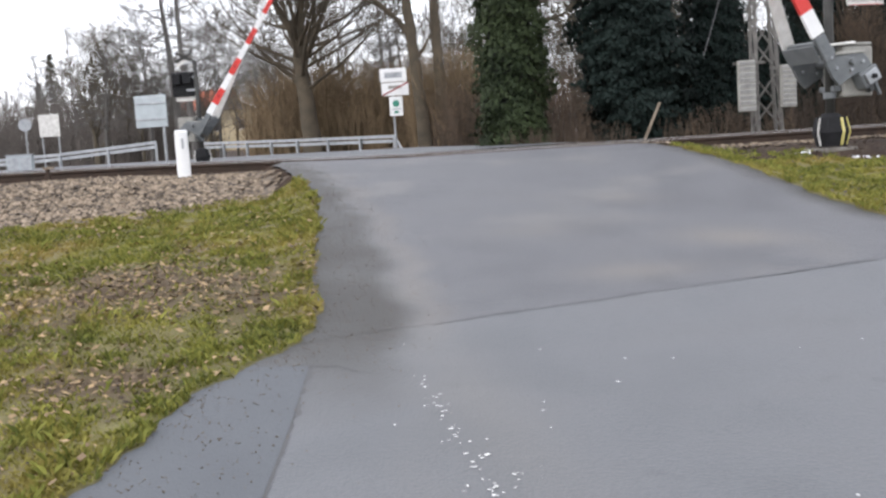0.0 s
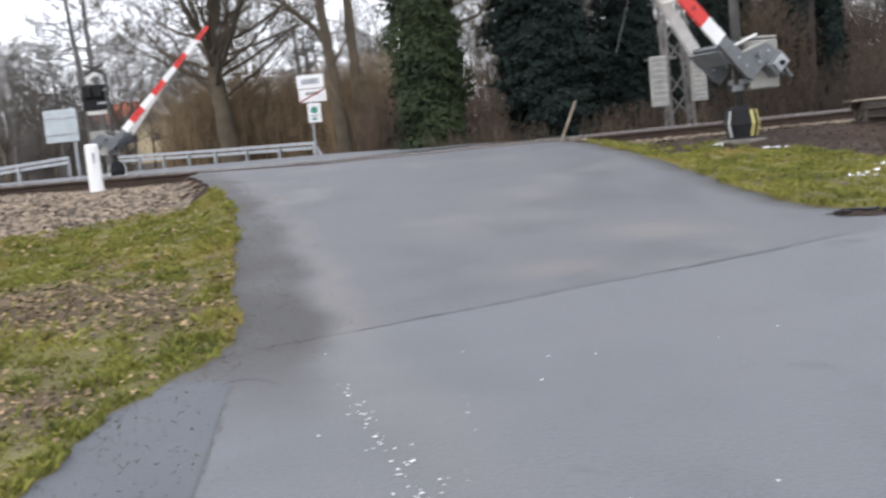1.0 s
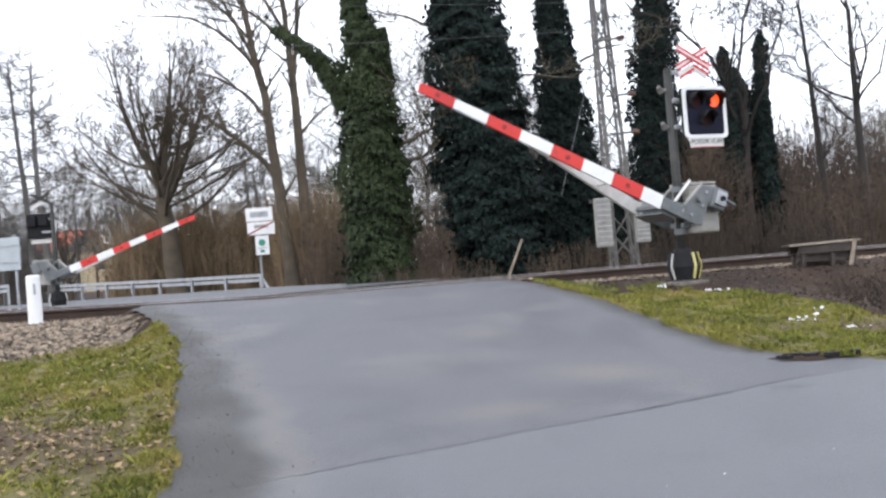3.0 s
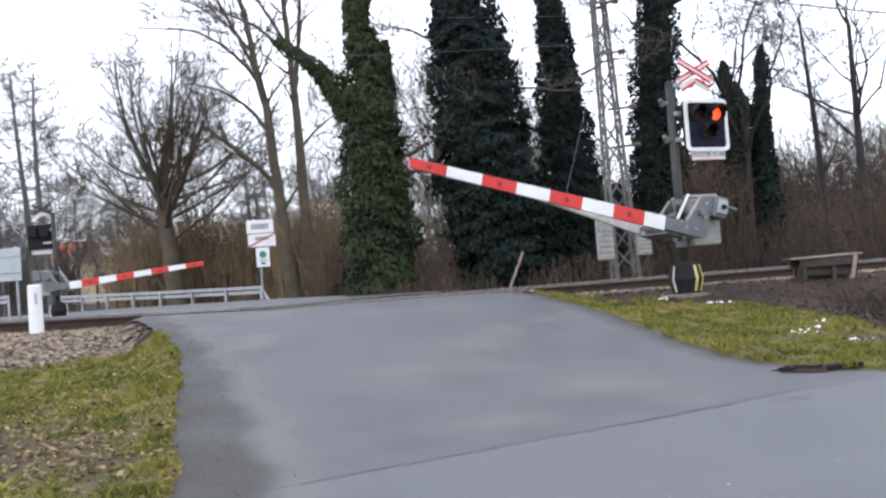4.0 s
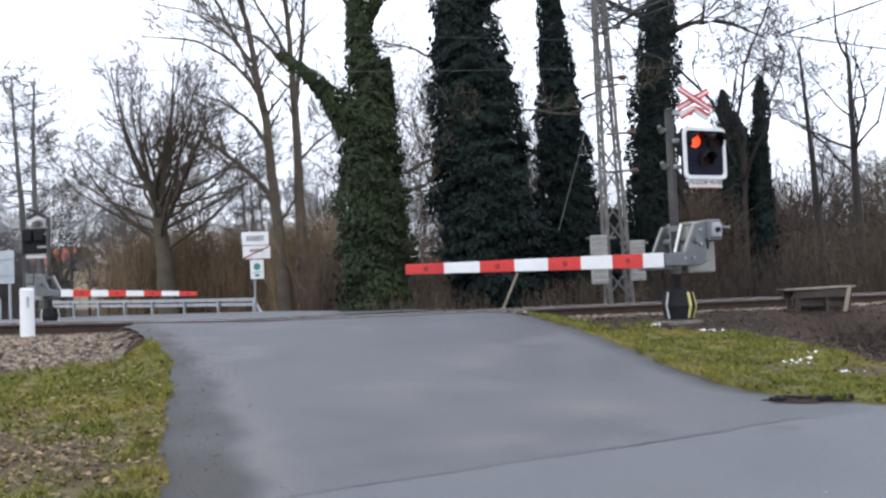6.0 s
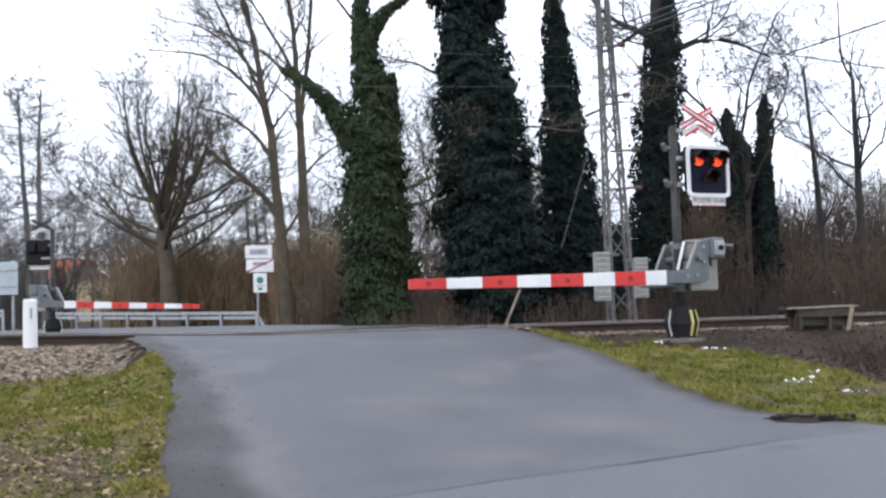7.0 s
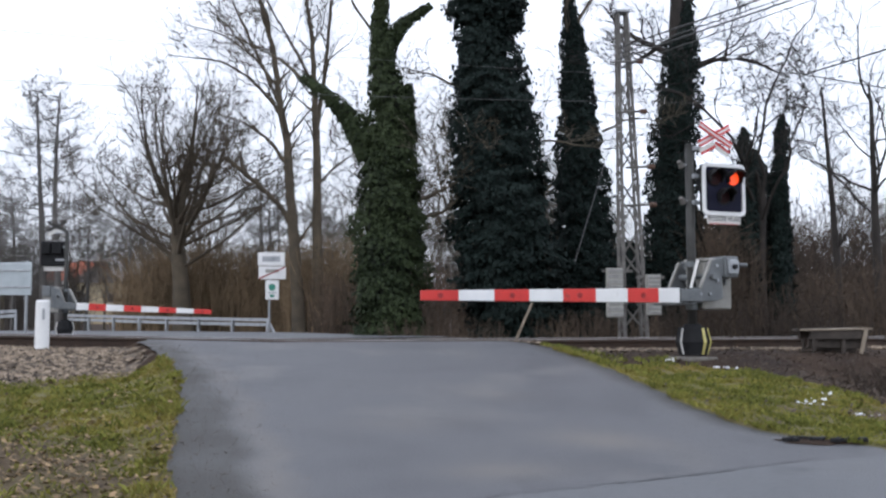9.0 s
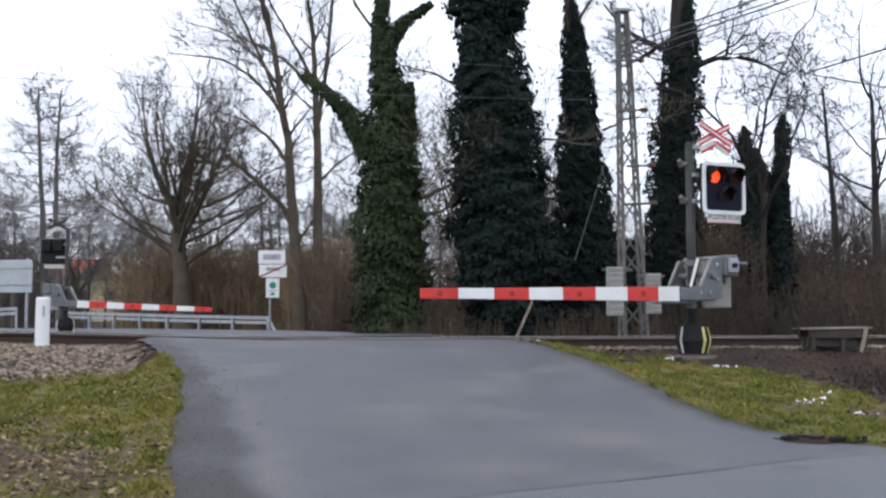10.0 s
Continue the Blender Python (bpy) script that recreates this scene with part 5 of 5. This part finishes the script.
def outline_at(z, prof):
    zs, xc, rr = [p[0] for p in prof], [p[1] for p in prof], [p[2] for p in prof]
    return np.interp(z, zs, xc), np.interp(z, zs, rr)


def ivy_tree(at, prof, leaves, seed, material, label, arms=(), size=(0.035, 0.075), limbs=()):
    """A trunk wrapped in ivy: core coloured as the shade within, many single leaves, some bare limbs."""
    rng = np.random.default_rng(seed)
    root = empty("ivy_tree", pose(*at), label, "tree", "ivy-clad trees by the railway")
    core = Tubes()
    zs = np.linspace(-0.4, prof[-1][0], 30)
    xc, rr = outline_at(zs, prof)
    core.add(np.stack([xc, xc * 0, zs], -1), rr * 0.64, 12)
    spines = [(np.stack([xc, xc * 0, zs], -1), rr)]
    for arm, r0, r1 in arms:
        arm = np.array(arm, float)
        t = np.linspace(0, 1, 14)
        k = np.linspace(0, 1, len(arm))
        line = np.stack([np.interp(t, k, arm[:, q]) for q in range(3)], -1)
        ra = np.linspace(r0, r1, 14)
        core.add(line, ra * 0.45, 7)
        spines.append((line, ra))
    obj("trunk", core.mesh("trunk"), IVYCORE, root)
    allv = []
    weights = np.array([np.sum(np.linalg.norm(np.diff(l, axis=0), axis=1) * r[1:]) for l, r in spines])
    for (line, ra), share in zip(spines, weights / weights.sum()):
        n = int(leaves * share)
        seg = np.linalg.norm(np.diff(line, axis=0), axis=1) * (ra[1:] + ra[:-1])
        cum = np.concatenate([[0], np.cumsum(seg)]) / seg.sum()
        f = np.interp(rng.random(n), cum, np.arange(len(line)))
        i = np.minimum(f.astype(int), len(line) - 2)
        u = (f - i)[:, None]
        c = line[i] * (1 - u) + line[i + 1] * u
        r = np.interp(f, np.arange(len(line)), ra)
        tan = line[i + 1] - line[i]
        tan /= np.linalg.norm(tan, axis=1)[:, None]
        e1 = np.cross(tan, np.array([0, 1.0, 0]))
        e1 /= np.linalg.norm(e1, axis=1)[:, None]
        e2 = np.cross(tan, e1)
        a = rng.uniform(0, 2 * np.pi, n)
        z = c[:, 2]
        lump = 1 + 0.1 * np.sin(3 * a + 2.3 * z + seed) + 0.09 * np.sin(5.1 * z + 2 * a) + 0.09 * np.sin(9.7 * z - 3 * a + 2 * np.sin(2.9 * z + seed)) + 0.07 * np.sin(15 * z + 5 * a + 2 * np.sin(4.1 * a))
        lump = lump - 0.06 + 0.17 * (1 - (2.3 * z + 0.45 * np.sin(3 * a + seed) + 0.3 * np.sin(7 * a + z)) % 1)
        depth = 1 - 0.3 * rng.random(n) ** 2 + np.where(rng.random(n) < 0.08, rng.uniform(0, 0.3, n), 0)
        nrm = np.cos(a)[:, None] * e1 + np.sin(a)[:, None] * e2
        pos = c + nrm * (r * lump * depth)[:, None]
        s = rng.uniform(*size, n)[:, None]
        nn = nrm + rng.normal(0, 0.45, (n, 3)) + np.array([0, 0, 0.35])
        nn /= np.linalg.norm(nn, axis=1)[:, None]
        down = np.array([0, 0, -1.0]) + rng.normal(0, 0.5, (n, 3))
        du = down - nn * np.sum(down * nn, 1)[:, None]
        du /= np.linalg.norm(du, axis=1)[:, None]
        sd = np.cross(nn, du)
        fold = nn * s * 0.25
        allv.append(np.stack([pos - du * s * 0.7, pos + sd * s * 0.75 - fold, pos + du * s * 1.1, pos - sd * s * 0.75 - fold], 1))
    v = np.concatenate(allv)
    n = len(v)
    obj("leaves", mesh_np("leaves", v.reshape(-1, 3), np.arange(4 * n).reshape(-1, 4)), material, root)
    if limbs:
        for p, d, length, r in limbs:
            t = Tubes()
            grow(t, rng, p, d, length, r, 1, 4, wander=0.2, kids=(8, 8, 7, 5), lift=0.06)
            obj("branch", t.mesh("branch"), BARK, root)
    return root


ivy_tree((-1.22, 24, -0.2), [(0, 0.0, 0.72), (1.2, -0.04, 0.8), (2.4, -0.07, 0.82), (3.7, -0.06, 0.68), (4.6, -0.02, 0.58), (5.4, -0.02, 0.52), (6.0, -0.06, 0.46), (6.5, -0.25, 0.3), (7.4, -0.32, 0.2), (8.3, -0.24, 0.18), (9.5, -0.2, 0.12)], 25000, 51, IVY, "tall tree wrapped in dark green ivy with a bent side limb",
         arms=[([(-0.5, 0, 4.4), (-0.92, 0, 5.25), (-1.4, 0, 5.8), (-2.17, 0, 6.37)], 0.34, 0.1), ([(-0.26, 0, 6.7), (0.0, 0, 7.3), (0.28, 0, 7.67), (0.94, 0, 8.12)], 0.26, 0.09), ([(0.32, 0, 4.8), (0.4, 0, 5.5), (0.42, 0, 6.2)], 0.24, 0.08)],
         limbs=[((-2.0, 0, 6.2), (-0.7, 0, 0.5), 2.5, 0.05), ((1.3, 0, 7.9), (0.6, 0.2, 0.6), 3, 0.06), ((-0.1, 0, 8.5), (-0.3, 0.1, 1), 4, 0.08), ((0.7, 0, 3.4), (1, 0, 0.5), 2.2, 0.05), ((0.6, 0.2, 3.0), (0.9, 0.2, 0.1), 1.8, 0.05), ((-0.1, 0, 7), (-0.9, 0.1, 0.9), 3.5, 0.05)])
ivy_tree((1.45, 24, -0.2), [(0, 0.25, 0.85), (0.8, 0.14, 1.02), (1.6, 0.06, 1.1), (2.4, 0.0, 1.1), (3.3, -0.1, 1.06), (4.2, -0.17, 1.02), (5.0, -0.2, 0.97), (5.7, -0.24, 0.9), (6.4, -0.3, 0.82), (6.9, -0.44, 0.7), (7.25, -0.54, 0.62), (7.6, -0.45, 0.72), (7.9, -0.36, 0.86), (8.4, -0.38, 0.86), (9.6, -0.3, 0.5), (10.4, -0.2, 0.2)], 42000, 52, IVYDARK, "massive tree trunk thickly wrapped in blue-green ivy", size=(0.04, 0.08),
         arms=[([(0.05, 0, 7.6), (0.25, 0, 8.0), (0.35, 0, 8.3)], 0.35, 0.25)], limbs=[((0.5, 0, 8.2), (0.5, 0.2, 1), 4, 0.08), ((-0.6, 0, 8.8), (-0.5, 0, 1), 4, 0.08), ((0.9, 0, 4.8), (1, 0.1, 0.6), 1.8, 0.03), ((-0.9, 0, 6.0), (-1, 0.1, 0.5), 2.2, 0.04), ((-0.3, 0, 9.5), (0, 0, 1), 4, 0.1)])
ivy_tree((3.72, 26, -0.2), [(0, -0.15, 0.6), (1.0, -0.1, 0.78), (2.4, -0.11, 0.76), (3.65, -0.14, 0.68), (4.8, -0.18, 0.58), (5.5, -0.2, 0.5), (6.3, -0.24, 0.43), (7.5, -0.29, 0.32), (8.1, -0.33, 0.26), (8.9, -0.43, 0.13), (9.8, -0.45, 0.08)], 22000, 53, IVYDARK, "slim tree wrapped in dark ivy tapering upward",
         limbs=[((-0.3, 0, 8), (0.4, 0.2, 1), 3.5, 0.06), ((-0.3, 0, 7), (-0.7, 0.1, 1), 3, 0.05), ((0.4, 0, 5.4), (1, 0, 0.4), 2.0, 0.04), ((-0.35, 0, 9.6), (-0.1, 0, 1), 3, 0.06)])
ivy_tree((6.1, 26.8, -0.2), [(0, -0.15, 0.62), (2.5, -0.11, 0.64), (4.4, 0.0, 0.62), (5.6, 0.09, 0.6), (6.5, 0.23, 0.54), (7.2, 0.28, 0.52), (7.7, 0.3, 0.45), (8.2, 0.4, 0.3), (9.1, 0.52, 0.15)], 17000, 54, IVYDARK, "dark trunk loosely covered in brownish ivy", size=(0.035, 0.07))
ivy_tree((7.85, 26, -0.2), [(0, 0, 0.3), (2.6, 0.04, 0.22), (3.4, -0.03, 0.26), (4.4, 0.03, 0.16), (5.1, -0.06, 0.18), (5.5, -0.06, 0.06)], 4500, 55, IVYDARK, "thin ivy-covered stem beside a crooked tree")
ivy_tree((8.75, 26.3, -0.2), [(0, 0, 0.36), (2, 0, 0.3), (3.2, 0.08, 0.2), (4.2, 0.0, 0.24), (4.9, 0.1, 0.15), (5.4, 0.12, 0.2), (5.9, 0.16, 0.06)], 7500, 56, IVYDARK, "thin ivy-covered stem beside a crooked tree")
ivy_tree((8.35, 27.5, -0.2), [(0, 0, 0.75), (2, -0.05, 0.95), (3.4, -0.05, 0.85), (4.5, 0.05, 0.5), (5.2, 0.1, 0.12)], 16000, 57, IVYDARK, "low dark ivy thicket between two trunks")

ivy_tree((6.75, 27.6, -0.2), [(0, 0, 0.7), (1.2, 0.05, 0.85), (2.4, 0, 0.8), (3.2, -0.05, 0.55), (3.7, -0.05, 0.2)], 7000, 58, IVYDARK, "low dark ivy thicket behind the signal post")
ivy_tree((4.9, 26.8, -0.2), [(0, 0, 0.6), (1.0, 0.05, 0.7), (2.0, 0, 0.5), (2.6, -0.05, 0.2)], 5000, 59, IVYDARK, "low dark ivy thicket between two trunks")


# ---- undergrowth ----
def brush(name, at, w, d, h, stems, seed, material, label, group="", r=0.012, bend=0.35):
    """A thicket of many fine upright twigs."""
    rng = np.random.default_rng(seed)
    t = Tubes()
    for _ in range(stems):
        x, y = rng.uniform(-w / 2, w / 2), rng.uniform(-d / 2, d / 2)
        hh = h * rng.uniform(0.45, 1) * (1 - 0.3 * (2 * x / w) ** 4)
        dx, dy = rng.normal(0, bend, 2) * hh * 0.5
        s = np.linspace(0, 1, 5)
        p = np.stack([x + dx * s ** 1.4 + rng.normal(0, 0.03, 5) * hh, y + dy * s ** 1.4, -0.1 + hh * s], -1)
        t.add(p, r * (1.1 - 0.8 * s) * rng.uniform(0.6, 1.4), 3)
        for _ in range(6):
            f = rng.uniform(0.2, 0.95)
            q = np.array([np.interp(f, s, p[:, k]) for k in range(3)])
            e = q + np.array([rng.normal(0, 0.2), rng.normal(0, 0.15), rng.uniform(0.08, 0.35)]) * hh * 0.5
            t.add(np.array([q, (q + e) / 2 + rng.normal(0, 0.02, 3) * hh, e]), np.array([0.6, 0.45, 0.2]) * r, 3)
    me = t.mesh(name, False)
    me.transform(Matrix.Translation(at))
    return tagged(obj(name, me, material), label, "shrubs", group, kind="stuff")


brush("shrub_thicket", (-13.5, 50, -0.3), 4.6, 5, 4.6, 800, 61, GOLDTWIG, "dense brown leafless thicket behind the guard rail", r=0.022)
brush("shrub_thicket", (-9.6, 49, -0.3), 8, 4, 4.6, 1200, 62, GOLDTWIG, "dense brown leafless thicket behind the guard rail", r=0.022)
brush("shrub_thicket", (-4.2, 42.5, -0.3), 4.5, 3, 4.6, 800, 63, GOLDTWIG, "tangled reddish-brown brushwood round the trunks", r=0.018)
brush("shrub_thicket", (-0.2, 37, -0.3), 9, 4, 3.2, 800, 64, TWIG, "low brown brushwood behind the ivy trees", r=0.014)
brush("shrub_thicket", (3.6, 23.2, -0.25), 3.4, 1.2, 0.95, 260, 65, TWIG, "low rusty-brown undergrowth at the foot of the trees", r=0.008)
brush("shrub_thicket", (0.0, 22.6, -0.25), 3.0, 1.0, 0.8, 160, 66, TWIG, "low rusty-brown undergrowth at the foot of the trees", r=0.008)
brush("shrub_thicket", (7.2, 23.5, -0.25), 5, 2, 1.5, 380, 67, BRAMBLE, "brown undergrowth beyond the track", r=0.009)
brush("shrub_thicket", (13, 27, -0.25), 9, 4, 2.4, 1000, 68, TWIG, "brown undergrowth beyond the track", r=0.011)
brush("shrub_thicket", (16, 38, -0.3), 18, 8, 5.4, 1700, 69, WOODTWIG, "hazy brown thicket at the wood's edge", r=0.02)
brush("shrub_thicket", (10, 48, -0.3), 18, 5, 5.0, 1300, 70, WOODTWIG, "hazy brown thicket at the wood's edge", r=0.024)
brush("shrub_thicket", (7.4, 13.2, -0.62), 6, 3.4, 0.5, 1700, 71, BRAMBLE, "dark bramble stems on the bank", r=0.008, bend=1.2)
brush("shrub_thicket", (6.1, 11.2, -0.7), 3.4, 2.4, 0.42, 1100, 76, BRAMBLE, "dark bramble stems on the bank", r=0.007, bend=1.3)
brush("shrub_thicket", (5.4, 14.6, -0.32), 3.6, 0.8, 0.3, 420, 77, BRAMBLE, "dry weeds along the rail", r=0.004, bend=1.0)
brush("shrub_thicket", (7.15, 25.6, -0.25), 1.6, 1.0, 3.4, 260, 74, TWIG, "tall reddish-brown brushwood behind the signal post", r=0.014, bend=0.15)
brush("shrub_thicket", (-9, 62, -0.3), 18, 5, 5.5, 800, 75, HAZETWIG, "hazy brown thicket at the wood's edge", r=0.028)
brush("far_wood", (-40, 165, 0), 90, 14, 8.0, 1700, 72, HAZETWIG, "far grey-brown winter wood", r=0.06)
brush("far_wood", (40, 75, -0.5), 80, 14, 7.5, 1800, 73, HAZETWIG, "far grey-brown winter wood", r=0.05)


def conifer(at, h, seed):
    rng = np.random.default_rng(seed)
    root = empty("conifer", pose(*at), "dark conical conifer far behind the houses", "tree")
    t = Tubes()
    t.add(np.array([(0, 0, -0.5), (0, 0, h)]), np.array([0.25, 0.03]), 6)
    obj("trunk", t.mesh("trunk"), DARKBARK, root)
    n = 2600
    z = h * rng.random(n) ** 1.4
    r = (h - z) * 0.24 * np.sqrt(rng.random(n)) + 0.1
    a = rng.uniform(0, 6.28, n)
    c = np.stack([np.cos(a) * r, np.sin(a) * r, z + 0.8 - 0.25 * r], -1)
    s = rng.uniform(0.15, 0.35, (n, 1))
    o = np.stack([np.cos(a), np.sin(a), np.full(n, -0.25)], -1) * s
    w = np.stack([-np.sin(a), np.cos(a), rng.uniform(-0.4, 0.4, n)], -1) * s * 0.6
    v = np.stack([c - o, c - w, c + o, c + w], 1)
    obj("needles", mesh_np("needles", v.reshape(-1, 3), np.arange(4 * n).reshape(-1, 4)), CONIFER, root)


conifer((-63, 120, -0.5), 13, 81)
conifer((-68, 126, -0.5), 10, 82)
brush("shrub_thicket", (-36, 70, -0.4), 22, 5, 5.2, 1000, 78, HAZETWIG, "grey-brown wood edge beyond the far road", r=0.034)
brush("shrub_thicket", (-60, 100, -0.4), 44, 6, 9.5, 1300, 79, HAZETWIG, "grey-brown wood edge beyond the houses", r=0.05)


# ---- movements ----
def motions():
    def boom_rows(angles):
        return [(t, pose(-0.12, 0, 1.07, ry=-a)) for t, a in angles]

    walk(near_boom, boom_rows([(0, 61), (0.5, 54), (1, 47), (1.5, 40), (2, 34.8), (2.5, 29.8), (3.25, 22), (4, 14.0), (4.5, 9.2), (5, 5.0), (5.5, 0.9), (5.8, -0.5), (10, -0.5)]))
    walk(far_boom, boom_rows([(0, 55.5), (0.5, 50), (1, 44), (1.5, 37.5), (2, 31.5), (2.5, 25.5), (3.25, 14.5), (4, 5.2), (4.5, 1.2), (5, -1), (5.5, -2.4), (10, -2.4)]))

    # the two red lamps flash in turn: an added dark shutter drops before each ever-glowing lens while it counts as
    # unlit
    def flap_rows(x, y, z, dark_first, swap):
        rows, state = [], dark_first
        closed, opened = pose(x, y, z), pose(x, y, z - 0.012, rx=85)
        rows.append((0.0, closed if state else opened))
        for t in swap:
            rows.append((t - 0.033, closed if state else opened))
            state = not state
            rows.append((t + 0.033, closed if state else opened))
        rows.append((10.0, closed if state else opened))
        return rows

    swaps = [0.5, 0.97, 1.8, 2.27, 3.1, 3.57, 4.4, 4.87, 5.7, 6.17, 7.0, 7.47, 8.3, 8.77, 9.6]
    for flaps in (near_flaps, far_flaps):
        for (fl, x, y, z), dark in zip(flaps, (True, False)):
            walk(fl, flap_rows(x, y, z, dark, swaps))


motions()
